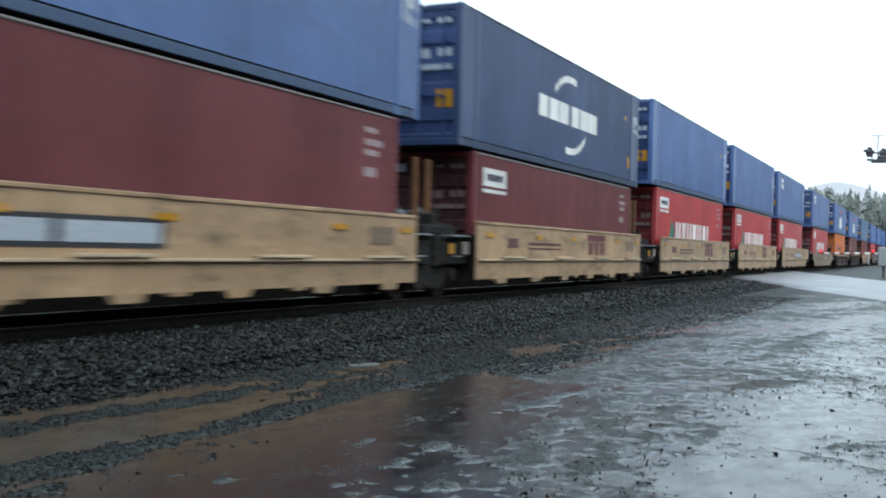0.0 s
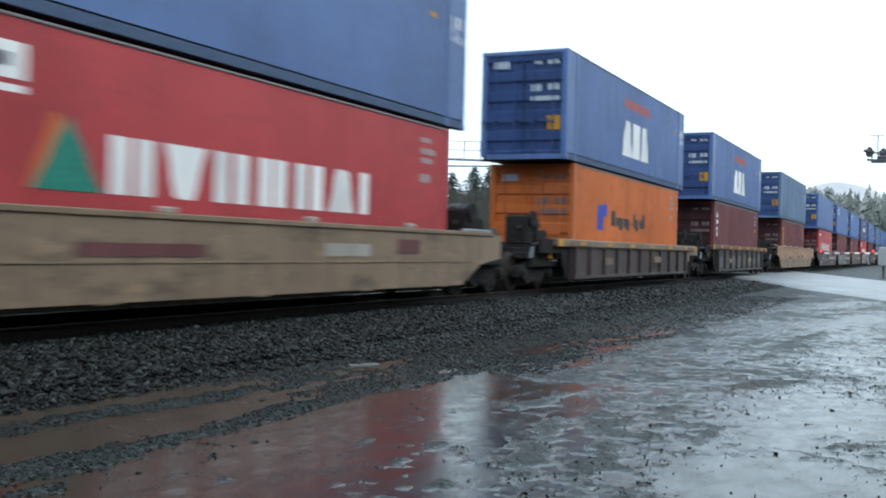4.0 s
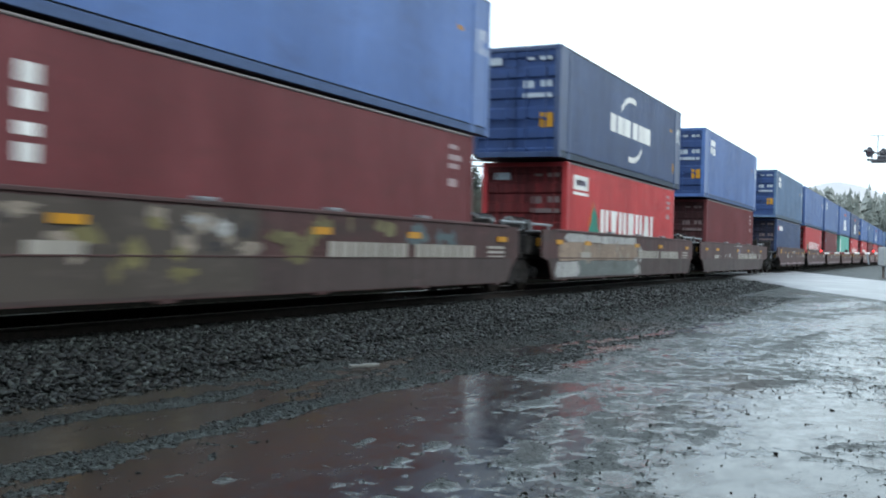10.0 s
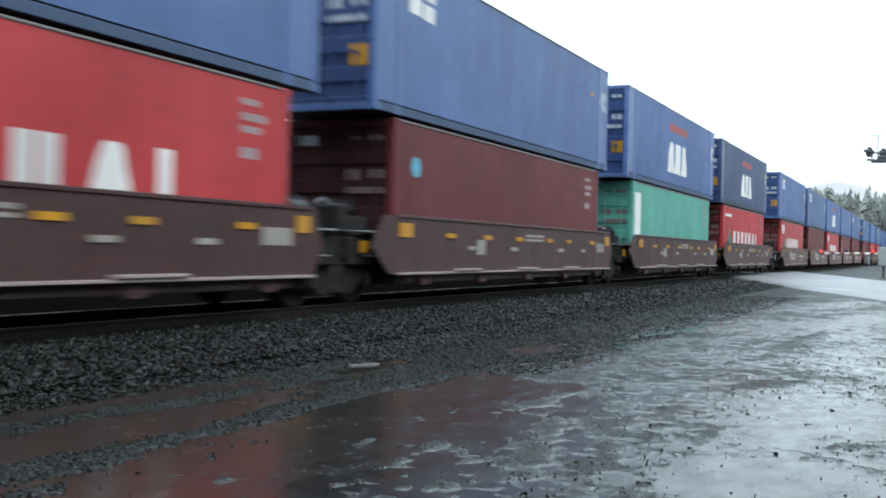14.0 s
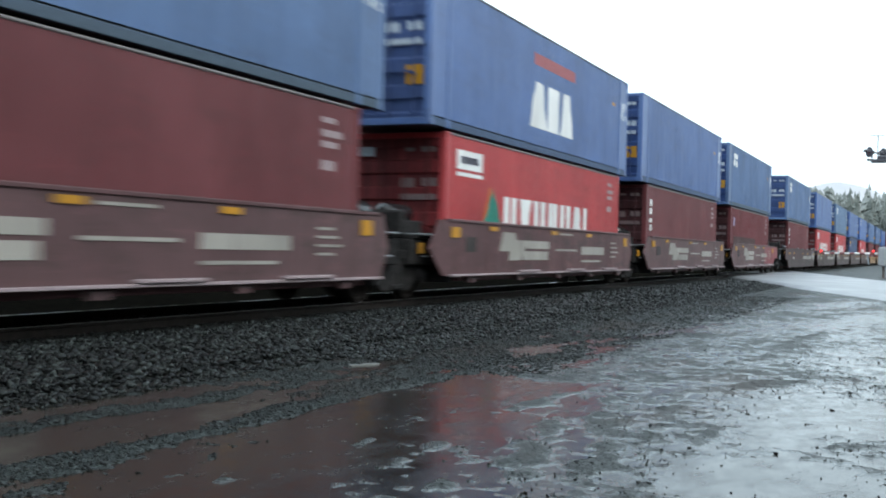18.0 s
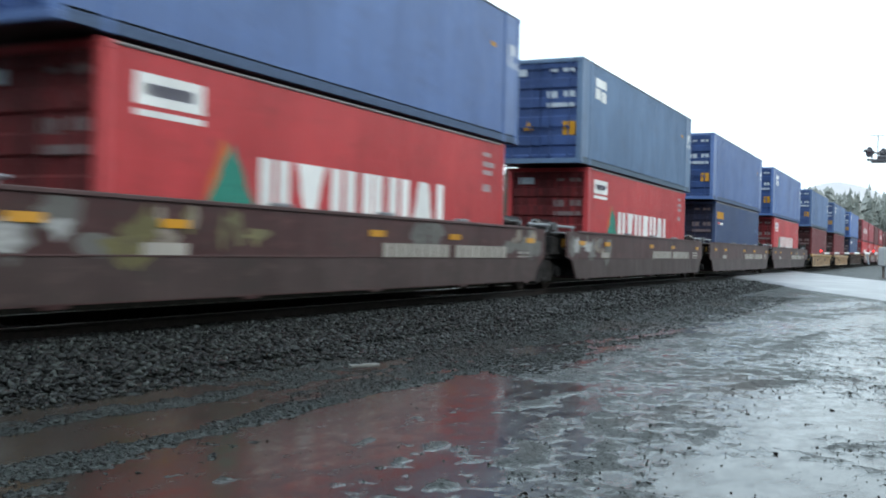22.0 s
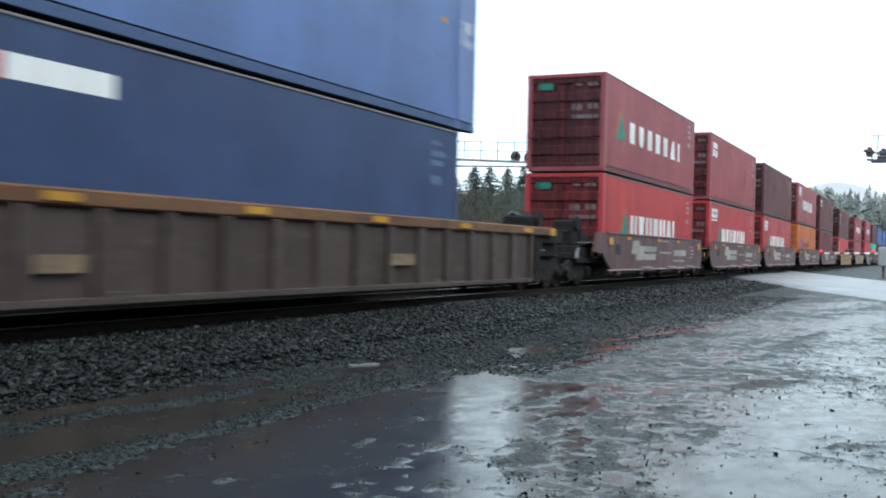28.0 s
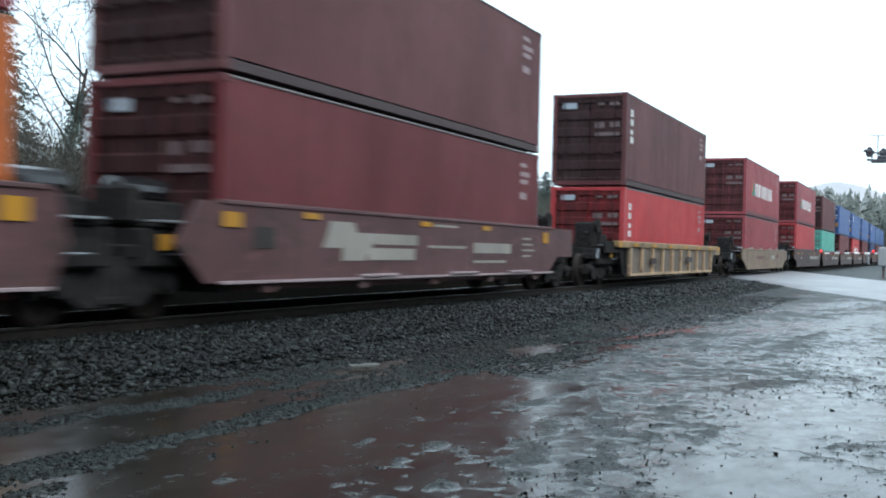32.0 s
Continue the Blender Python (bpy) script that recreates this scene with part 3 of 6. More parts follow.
    if "K" in deco:
        rect("name_board", 0.45, 1.5, 2.28, 2.52, WHITE)
        rect("name_board", 0.45, 0.95, 1.93, 2.23, WHITE)
        rect("name_board", 1.02, 1.5, 1.90, 2.2, WHITE)
    if "M" in deco:
        rect("rust_strip", 0.9, 7.5, 1.05, 1.50, PAINT["rust"], "darker repaired strip")
    # number bars at the far end of the side
    if length < 13:
        for w, z0, z1 in ((0.40, 2.53, 2.62), (0.62, 2.31, 2.42), (0.45, 2.14, 2.24), (0.40, 1.78, 1.94)):
            rect("number_bar", 11.05, 11.05 + w, z0, z1, faint if "y" not in deco or z0 > 2 else YELLOW)
    else:
        for k, (x0, x1, z0, z1) in enumerate(((12.24, 12.50, 1.70, 2.2), (12.50, 12.80, 1.98, 2.22), (12.54, 12.85, 1.68, 1.85))):
            rect("end_emblem", x0, x1, z0, z1, WHITE)
        rect("number_bar", 11.3, 11.55, 2.0, 2.1, YELLOW)


def corner(length, height):
    return stock(("corner_casting", 1), lambda: Shape().block(-0.089, 0.089, -0.081, 0.081, 0, 0.118, 0.014))


def container(colour, length, height, deco, label, x, z, y=1.219):
    mat = PAINT[colour]
    c = thing("shipping_container", label, "shipping container", (x, y, z), "containers on the train")
    e, h = length / 2, CW / 2
    for s in (-1, 1):
        part("side_panel", side_shape(length, height, s), mat, c)
        part("top_rail", stock(("top_rail", length), lambda: Shape().block(-e + 0.17, e - 0.17, -0.03, 0.03, -0.045, 0.0, 0.013)), PALE_EDGE, c, "pale top rail", (0, s * (h - 0.036), height - 0.004))
        part("bottom_rail", stock(("bottom_rail", length), lambda: Shape().block(-e + 0.17, e - 0.17, -0.025, 0.025, 0.015, 0.165, 0.008)), DULL[colour], c, "", (0, s * (h - 0.034), 0))
        for q in (-1, 1):
            part("corner_post", stock(("corner_post", height), lambda: Shape().block(-0.08, 0.08, -0.075, 0.075, 0.1, height - 0.1, 0.012)), mat, c, "", (q * (e - 0.083), s * (h - 0.080), 0))
            for z0 in (0.0, height - 0.118) if s < 0 else (height - 0.118,):
                part("corner_casting", corner(length, height), mat, c, "", (q * (e - 0.087), s * (h - 0.079), z0))
            if length > 13:
                part("stacking_post", stock(("stacking_post", height), lambda: Shape().block(-0.07, 0.07, -0.03, 0.03, 0.0, height, 0.008)), mat, c, "", (q * (L40 / 2 - 0.07), s * (h - 0.029), 0))
    part("roof", roof_shape(length, height), mat, c)
    # its black edge also puts shade into the groove above the bottom rail
    part("floor", stock(("floor", length), lambda: Shape().box(-e + 0.1, e - 0.1, -h + 0.075, h - 0.075, 0.025, 0.22)), BLACK, c)
    part("end_wall", stock(("end_wall", height), lambda: Shape().block(-0.03, 0.03, -h + 0.16, h - 0.16, 0.12, height - 0.1)), mat, c, "", (e - 0.06, 0, 0))
    for z0, z1, nm in ((0.01, 0.14, "door_sill"), (height - 0.12, height - 0.005, "door_header")):
        part(nm, stock((nm, height), lambda: Shape().block(-0.05, 0.05, -h + 0.165, h - 0.165, z0, z1)), mat, c, "", (-e + 0.06, 0, 0))
    leaf = PAINT["door_blue"] if colour in ("vivid", "blue", "slate", "sky", "deep") or colour == "navy" and length > 13 else SHADED_SOILED[colour] if colour in SHADED_SOILED else mat
    for s in (-1, 1):
        d = part("door", door_shape(height), leaf, c, "", (-e + 0.05, s * 0.545, 0))
        for q in (-0.28, 0.26):
            part("locking_bar", lock_shape(height), leaf, d, "", (-0.03, q, 0))
        if s < 0:
            for k, (y0, y1, z0, z1) in enumerate(((-0.42, -0.10, 0.865, 0.900), (0.06, 0.30, 0.870, 0.895), (-0.44, -0.12, 0.630, 0.685), (0.06, 0.36, 0.620, 0.685), (-0.44, 0.36, 0.535, 0.575))):
                part("number_bar", stock(("number_bar", k, height), lambda: Shape().box(-0.006, 0.012, y0, y1, z0 * height, z1 * height)), FADED if leaf is PAINT["door_blue"] else DIM, d)
            if leaf is PAINT["door_blue"]:
                part("warning_plate", stock(("warning_plate", 1), lambda: Shape().box(-0.008, 0.02, -0.48, -0.12, 0.78, 1.15)), YELLOW, d, "yellow plate")
        else:
            part("number_bar", stock(("number_bar", "left", height), lambda: Shape().box(-0.006, 0.012, -0.12, 0.34, 0.84 * height, 0.905 * height)), FADED if "o" not in deco else TEAL, d)
            if "K" in deco and length > 13:
                part("warning_triangle", stock(("warning_triangle",), lambda: Shape().add([(-0.015, -0.36, 0.92), (-0.015, -0.06, 0.92), (-0.015, -0.21, 1.18), (0.02, -0.36, 0.92), (0.02, -0.06, 0.92), (0.02, -0.21, 1.18)], [(0, 2, 1), (3, 4, 5), (0, 1, 4, 3), (1, 2, 5, 4), (2, 0, 3, 5)])), YELLOW, d, "yellow warning triangle")
    decorate(c, deco, length, height, PAINT["sky"] if colour in ("navy", "deep", "blue") else FAINT)
    return c


# ---- well cars: origin on the track's middle line, x = 0 at the door end of the lower container ----
RAILZ = 0.171
RIM = 0.457


def wheel_set_mesh():
    def make():
        sh = Shape()
        n = 24
        for s in (-1, 1):
            rings = ((0.70, 0.485), (0.728, RIM), (0.83, RIM - 0.006), (0.84, RIM - 0.06), (0.80, 0.36), (0.79, 0.16), (0.86, 0.13), (0.86, 0.0))
            inner = ((0.70, 0.485), (0.70, 0.38), (0.74, 0.36), (0.745, 0.15), (0.68, 0.12), (0.68, 0.0))
            for prof in (rings, inner):
                v, f = [], []
                for y, r in prof:
                    v += [(r * math.cos(2 * math.pi * i / n), s * y, r * math.sin(2 * math.pi * i / n)) for i in range(n)]
                for k in range(len(prof) - 1):
                    f += [(k * n + i, k * n + (i + 1) % n, (k + 1) * n + (i + 1) % n, (k + 1) * n + i) for i in range(n)]
                sh.add(v, f)
        sh.rod((0, -1.06, 0), (0, 1.06, 0), 0.085, 10)
        for i in range(3):
            a = 2 * math.pi * i / 3
            sh.box(0.045 * math.cos(a) - 0.014, 0.045 * math.cos(a) + 0.014, -1.075, -1.06, 0.045 * math.sin(a) - 0.014, 0.045 * math.sin(a) + 0.014)
        return sh
    return stock(("wheel_set",), make)


WHEELS = []


def truck(car, x):
    t = part("truck", stock(("truck",), lambda: Shape().block(-0.2, 0.2, -0.95, 0.95, 0.34, 0.66, 0.03).block(-0.32, 0.32, -0.35, 0.35, 0.6, 0.78, 0.04)), DARK, car, "two-axle truck with dark cast frames", (x, 0, RAILZ))
    prof = [(-1.15, 0.36), (-1.12, 0.60), (-0.72, 0.64), (-0.42, 0.80), (0.42, 0.80), (0.72, 0.64), (1.12, 0.60), (1.15, 0.36), (0.78, 0.38), (0.50, 0.20), (-0.50, 0.20), (-0.78, 0.38)]
    for s in (-1, 1):
        part("side_frame", stock(("side_frame",), lambda: Shape().prism(prof, -0.055, 0.055).block(-0.2, 0.2, -0.11, 0.11, 0.22, 0.32, 0.02).rod((-0.1, 0, 0.32), (-0.1, 0, 0.55), 0.075, 8).rod((0.1, 0, 0.32), (0.1, 0, 0.55), 0.075, 8)), DARK, t, "", (0, s * 1.0, 0))
        for q in (-0.889, 0.889) if s < 0 else ():
            part("bearing_cap", stock(("bearing_cap",), lambda: Shape().rod((0, -0.06, 0), (0, 0.06, 0), 0.13, 12).rod((0, -0.085, 0), (0, -0.05, 0), 0.075, 10)), CASTING, t, "", (q, s * 1.09, RIM))
    for q in (-0.889, 0.889):
        w = part("wheel_set", wheel_set_mesh(), RAIL, t, "", (q, 0, RIM))
        WHEELS.append((w, q))
    return t


HALF = 1.499


def rim_marks(car, xs, z, mat=YELLOW, w=0.42, h=0.09):
    for x in xs:
        part("reflector", stock(("reflector", w, h), lambda: Shape().box(0, w, -0.006, 0.006, 0, h)), mat, car, "", (x, -HALF - 0.018, z))


def bar(car, x0, x1, z0, z1, mat, name="marking", label=""):
    part(name, stock((name, round(x1 - x0, 2), round(z1 - z0, 2)), lambda: Shape().box(0, x1 - x0, -0.005, 0.005, 0, z1 - z0)), mat, car, label, (x0, -HALF - 0.005, z0))


def wall(car, outline, mat, key, t=0.05):
    for s in (-1, 1):
        part("side_wall", stock(("side_wall", key, s), lambda: Shape().prism(outline, s * HALF - (t if s > 0 else 0), s * HALF + (t if s < 0 else 0))), mat, car)


def cross_members(car, x0, x1, z, mat, n=5):
    for i in range(n):
        x = x0 + (x1 - x0) * i / (n - 1)
        part("cross_member", stock(("cross_member",), lambda: Shape().block(-0.16, 0.16, -HALF + 0.06, HALF - 0.06, -0.05, 0.07, 0.02)), mat, car, "", (x, 0, z))
        part("floor_bracket", stock(("floor_bracket",), lambda: Shape().prism([(-0.22, 0.0), (0.22, 0.0), (0.14, -0.10), (-0.14, -0.10)], -0.05, 0.05)), mat, car, "", (x, -HALF + 0.055, z + 0.02))


def end_works(car, x, d, mat, deck, reach, hand=True):
    """The end of a well unit: bulkhead, deck over the truck, centre sill and its fittings. d is the way that it faces."""
    a, b = sorted((x, x + d * reach))
    part("bulkhead", stock(("bulkhead", deck), lambda: Shape().block(-0.05, 0.05, -HALF + 0.06, HALF - 0.06, 0.5, deck, 0.01)), DARK, car, "", (x, 0, 0))
    part("centre_sill", stock(("centre_sill", round(reach, 2)), lambda: Shape().block(0, reach, -0.33, 0.33, 0.72, 1.08, 0.03).block(0.1, reach - 0.1, -1.1, 1.1, 0.95, 1.12, 0.02)), DARK, car, "", (a, 0, 0))
    part("end_deck", stock(("end_deck", round(reach, 2)), lambda: Shape().block(0, reach * 0.8, -1.25, 1.25, 0, 0.05, 0.01)), DARK, car, "", (a if d > 0 else a + reach * 0.2, 0, deck - 0.12))
    # dark block added to fill the space between deck and truck
    part("equipment_case", stock(("equipment_case", round(reach, 2)), lambda: Shape().block(0.05, reach * 0.88, -1.2, 1.2, -0.62, -0.13, 0.03)), DARK, car, "", (a if d > 0 else a + reach * 0.12, 0, deck))
    part("deck_grating", stock(("deck_grating",), lambda: Shape().block(-0.45, 0.45, -0.22, 0.22, 0, 0.035, 0.008)), STEEL, car, "worn steel step", (x + d * reach * 0.45, -1.12, deck - 0.06))
    far = reach > 2.2
    tank = (x + d * (reach - 0.75), -0.35, 1.97) if far and d > 0 else (x + d * 0.75, -0.55, max(deck + 0.13, 1.80))
    part("air_tank", stock(("air_tank",), lambda: Shape().rod((-0.42, 0, 0), (0.42, 0, 0), 0.19, 14).rod((-0.48, 0, 0), (-0.42, 0, 0), 0.12, 12, 0.19).rod((0.42, 0, 0), (0.48, 0, 0), 0.19, 12, 0.12)), WET_IRON, car, "wet black air reservoir", tank)
    part("tank_saddle", stock(("tank_saddle",), lambda: Shape().block(-0.5, 0.5, -0.35, 0.35, -0.42, -0.12, 0.03).block(-0.65, -0.45, -0.5, 0.2, -0.42, 0.05, 0.04)), DARK, car, "", tank)
    if far:
        part("brake_stand", stock(("brake_stand",), lambda: Shape().block(-0.22, 0.22, -0.3, 0.3, -0.5, 0.25, 0.06).rod((0, -0.3, 0.15), (0, -0.38, 0.15), 0.2, 14).rod((-0.5, -0.1, -0.1), (0.5, -0.1, 0.05), 0.05, 8)), DARK, car, "", (x + d * (1.2 if d > 0 else 1.7), -0.7, 1.78))
        if d < 0:
            part("hose_bracket", stock(("hose_bracket",), lambda: Shape().prism([(-0.09, 0.0), (0.05, 0.0), (0.17, 0.28), (0.03, 0.28)], -0.02, 0.02)), BAR, car, "pale hose bracket", (x + d * (reach - 0.25), -1.2, 0.98))
    if hand:
        part("deck_rail", stock(("deck_rail",), lambda: Shape().rod((-0.75, 0, 0), (0.75, 0, 0), 0.032, 8).rod((-0.6, 0, -0.15), (-0.6, 0, 0), 0.03, 6).rod((0.6, 0, -0.15), (0.6, 0, 0), 0.03, 6)), BAR, car, "pale steel tube along the deck", (x + d * 0.95, -1.28, deck + 0.12))
        part("hose_end", stock(("hose_end",), lambda: Shape().rod((0, -0.06, 0), (0, 0.06, 0), 0.11, 10)), BLACK, car, "", (x + d * 1.78, -1.28, deck + 0.10))
    if not far:
        part("valve_stand", stock(("valve_stand",), lambda: Shape().block(-0.12, 0.12, -0.2, 0.2, 0, 0.3, 0.03).rod((-0.05, 0, 0.3), (-0.05, 0, 0.42), 0.04, 8).rod((0.1, -0.1, 0.1), (0.42, -0.1, 0.05), 0.03, 6)), DARK, car, "", (x + d * reach * 0.62, 0.15, deck - 0.07))
    part("placard", stock(("placard",), lambda: Shape().box(-0.15, 0.15, -0.008, 0.008, -0.13, 0.13)), CREAM, car, "pale placard", (x + d * 0.32, -1.27, deck - 0.28))
    part("grab_iron", stock(("grab_iron",), lambda: Shape().rod((-0.2, 0, 0), (0.2, 0, 0), 0.016, 6).rod((-0.2, 0, 0), (-0.2, 0.06, 0), 0.014, 6).rod((0.2, 0, 0), (0.2, 0.06, 0), 0.014, 6)), BAR, car, "", (x + d * 0.75, -1.30, deck - 0.45))
    if d < 0:
        part("end_plate", stock(("end_plate",), lambda: Shape().box(-0.11, 0.11, -0.008, 0.008, -0.1, 0.1)), YELLOW, car, "small yellow plate", (x + d * 1.0, -1.27, deck - 0.3))


def coupler(car, x, d, reach):
    a = x if d > 0 else x - reach
    part("coupler", stock(("coupler", round(reach, 2), d), lambda: Shape().block(0, reach, -0.09, 0.09, -0.08, 0.08, 0.02).block(reach - 0.3 if d > 0 else 0, reach if d > 0 else 0.3, -0.17, 0.17, -0.15, 0.15, 0.04)), DARK, car, "", (a, 0, RAILZ + 0.84))
    part("air_hose", stock(("air_hose",), lambda: Shape().rod((0, -0.3, 0), (0.15, -0.3, -0.3), 0.03, 6).rod((0.15, -0.3, -0.3), (0.35, -0.25, -0.36), 0.03, 6)), BLACK, car, "", (x, 0, RAILZ + 0.8))


def ledge(car, x0, x1, z, mat, steps, light):
    part("ledge", stock(("ledge", round(x1 - x0, 2)), lambda: Shape().block(0, x1 - x0, -0.07, 0.0, -0.02, 0.022, 0.006)), light, car, "", (x0, -HALF - 0.002, z))
    for sx in steps:
        part("step", stock(("step",), lambda: Shape().block(0, 1.25, -0.11, 0.0, 0.03, 0.075, 0.008)), light, car, "", (sx, -HALF - 0.002, z))


def well_forty(x, label, paint_key, style, front, rear, board=False, repaint=False):
    """A unit for 40-foot boxes; front and rear say whether it ends a string there."""
    car = thing("well_car", label, "rail car", (x, 1.219, 0), "cars of the train")
    m = PAINT[paint_key]
    top = 1.535 + RAILZ
    x0, x1 = -0.35, 12.45
    b, low_edge = 0.37 + RAILZ, 0.70 if style == "plain" else 0.64
    if style == "tan":
        out = [(x0, b), (x1, b), (x1, top), (x0, top)]
    else:
        out = [(x0 - 0.25, b + 0.05), (x1 + 0.05, b + 0.05), (x1 + 0.3, 0.97 + RAILZ), (x1 + 0.1, top), (x0 - 0.4, top), (x0 - 0.85, 0.97 + RAILZ)]
    if front:
        out = [(0.2, b), *out[1:-1], (-2.0, top), (-2.0, 0.95 + RAILZ), (-0.5, 0.95 + RAILZ)] if style == "tan" else [(0.0, b + 0.05), *out[1:4], (-1.5, top), (-1.7, 1.0 + RAILZ), (-0.9, 0.95 + RAILZ)]
    if rear:
        k = [p for p in out if p[0] < 6]
        lows, highs = [p for p in k if p[1] < 0.6], [p for p in k if p[1] >= 0.6]
        out = [*lows, (12.3, b), (12.9, 0.85 + RAILZ), (14.0, 0.85 + RAILZ), (14.0, top), *highs]
    if style != "tan":
        out = [(px, max(pz, low_edge) if 0.3 < px < 11.5 or pz < low_edge else pz) for px, pz in out]
        for s in (-1, 1):
            part("lower_chord", stock(("lower_chord",), lambda: Shape().block(0.2, 12.1, -0.06, 0.06, 0.52, 0.74, 0.02)), PAINT["umber"] if style == "logo" else PAINT["maroon"], car, "", (0, s * (HALF - 0.16), 0))
    wall(car, out, m, ("forty", style, front, rear))
    part("top_flange", stock(("top_flange", 12.8), lambda: Shape().block(0, 12.8, -0.06, 0.06, -0.03, 0.03, 0.01)), m, car, "", (x0, -HALF + 0.035, top))
    part("top_flange", STOCK[("top_flange", 12.8)], m, car, "", (x0, HALF - 0.035, top))
    if style == "tan":
        for px in (-1.2, -1.75):
            part("guide_post", stock(("guide_post",), lambda: Shape().block(-0.06, 0.06, -0.05, 0.05, 0.9, 2.92, 0.02)), PAINT["ochre"], car, "tan upright loading guide", (px, -0.75, 0))
        part("guide_foot", stock(("guide_foot",), lambda: Shape().block(-0.75, 0.75, -0.3, 0.3, 1.42, 1.62, 0.03).block(-0.3, 0.3, -0.35, 0.3, 0.8, 1.42, 0.02)), DARK, car, "", (-1.3, -0.8, 0))
        for i in range(6):
            part("hanging_bracket", stock(("hanging_bracket",), lambda: Shape().prism([(-0.3, 0.0), (0.3, 0.0), (0.22, -0.11), (-0.22, -0.11)], -0.03, 0.03)), m, car, "", (1.0 + i * 2.1, -HALF + 0.03, b + 0.005))
        # pale paint puts the lit top of the ledge into its colour
        ledge(car, x0 + 0.05, x1 - 0.05, 0.77 + RAILZ, m, (0.9, 4.3, 7.6, 10.6), PAINT["pale"])
        bar(car, 1.3, 1.9, 1.20, 1.42, PAINT["umber"])
        bar(car, 2.6, 4.8, 1.28, 1.34, PAINT["umber"])
        bar(car, 2.6, 4.8, 1.18, 1.22, PAINT["umber"])
        for i in range(3 if not board else 0):
            bar(car, 7.1 + i * 0.55, 7.45 + i * 0.55, 1.08, 1.43, PAINT["brown"])
        if not board:
            bar(car, 7.0, 8.6, 1.45, 1.62, PAINT["brown"])
        bar(car, 10.8, 11.6, 1.2, 1.5, PAINT["sand"])
        rim_marks(car, (0.1, 3.0, 5.6, 9.6, 11.8), 1.42)
        if board:
            at = 5.75 if rear else 2.35
            bar(car, at, at + 3.45, 1.08, 1.44, INK, "number_board", "black-edged number board")
            for k in (at + 0.10, at + 1.80):
                part("board_panel", stock(("board_panel",), lambda: Shape().box(0, 1.55, -0.005, 0.005, 0, 0.24)), FADED, car, "pale panel of the board", (k, -HALF - 0.012, 1.14))
    else:
        low = low_edge
        ledge(car, x0, x1, low, m, (1.9, 5.2, 8.3) if style == "plain" else (3.2, 6.6, 9.6), FAINT)
        if style == "plain":
            rim_marks(car, (-0.3,), 1.34, YELLOW, 0.5, 0.25)
            rim_marks(car, (12.0,), 1.34, YELLOW, 0.36, 0.25)
            rim_marks(car, (1.6, 3.4, 5.2, 7.2, 8.6, 10.6), 1.36, YELLOW, 0.42, 0.09)
            rim_marks(car, (2.6, 4.9, 8.0, 9.8), 1.14, CREAM, 0.4, 0.08)
            bar(car, 3.1, 3.5, 1.05, 1.35, CREAM)
            bar(car, 5.8, 7.0, 1.46, 1.52, CREAM)
            bar(car, 5.8, 7.0, 1.37, 1.42, CREAM)
            bar(car, 11.2, 11.9, 1.15, 1.40, CREAM)
        else:
            rim_marks(car, (-0.3,), 1.38, YELLOW, 0.4, 0.2)
            rim_marks(car, (11.8,), 1.34, YELLOW, 0.36, 0.25)
            rim_marks(car, (1.6, 5.4, 8.2), 1.55, YELLOW, 0.42, 0.09)
            part("emblem", stock(("bird", 1), lambda: Shape().prism([(2.35, 1.54), (3.05, 1.54), (3.15, 1.38), (3.85, 1.38), (3.42, 0.93), (2.7, 0.93), (2.72, 1.13), (2.15, 1.13)], -0.006, 0.006)), CREAM, car, "cream-white emblem shape", (0, -HALF - 0.006, 0))
            bar(car, 3.75, 5.3, 1.20, 1.38, CREAM, "name_bar")
            bar(car, 3.55, 5.2, 0.94, 1.14, CREAM, "name_bar")
            bar(car, 5.75, 7.4, 1.16, 1.21, CREAM, "name_bar")
            bar(car, 7.8, 9.8, 1.08, 1.29, CREAM, "name_bar")
            bar(car, 7.8, 9.5, 0.88, 0.93, CREAM, "name_bar")
            bar(car, 6.0, 7.0, 1.56, 1.60, CREAM, "name_bar")
            for i in range(4):
                bar(car, 10.5, 11.0 + 0.12 * (i % 3), 1.40 - i * 0.13, 1.44 - i * 0.13, CREAM, "name_bar")
            bar(car, 0.4, 0.9, 1.1, 1.4, PAINT["grey"])
    if repaint:
        part("repainted_panel", stock(("repainted_panel",), lambda: Shape().prism([(8.9, 0.72), (12.4, 0.72), (13.0, 1.05), (13.95, 1.05), (13.95, 1.66), (8.9, 1.66)], -0.0012, 0.0012)), REPAINT, car, "freshly repainted crimson end", (0, -HALF - 0.0012, 0))
    cross_members(car, 0.8, 11.4, 0.40 + RAILZ, m)
    end_works(car, -0.1, -1, m, top - 0.25, 1.55 if not front else 2.4, False)
    end_works(car, 12.29, 1, m, top - 0.25, 1.55 if not rear else 2.4, rear)
    truck(car, 13.87)
    if front:
        truck(car, -1.9)
        coupler(car, -2.4, -1, 1.15)
    if rear:
        coupler(car, 14.6, 1, 1.0)
    return car


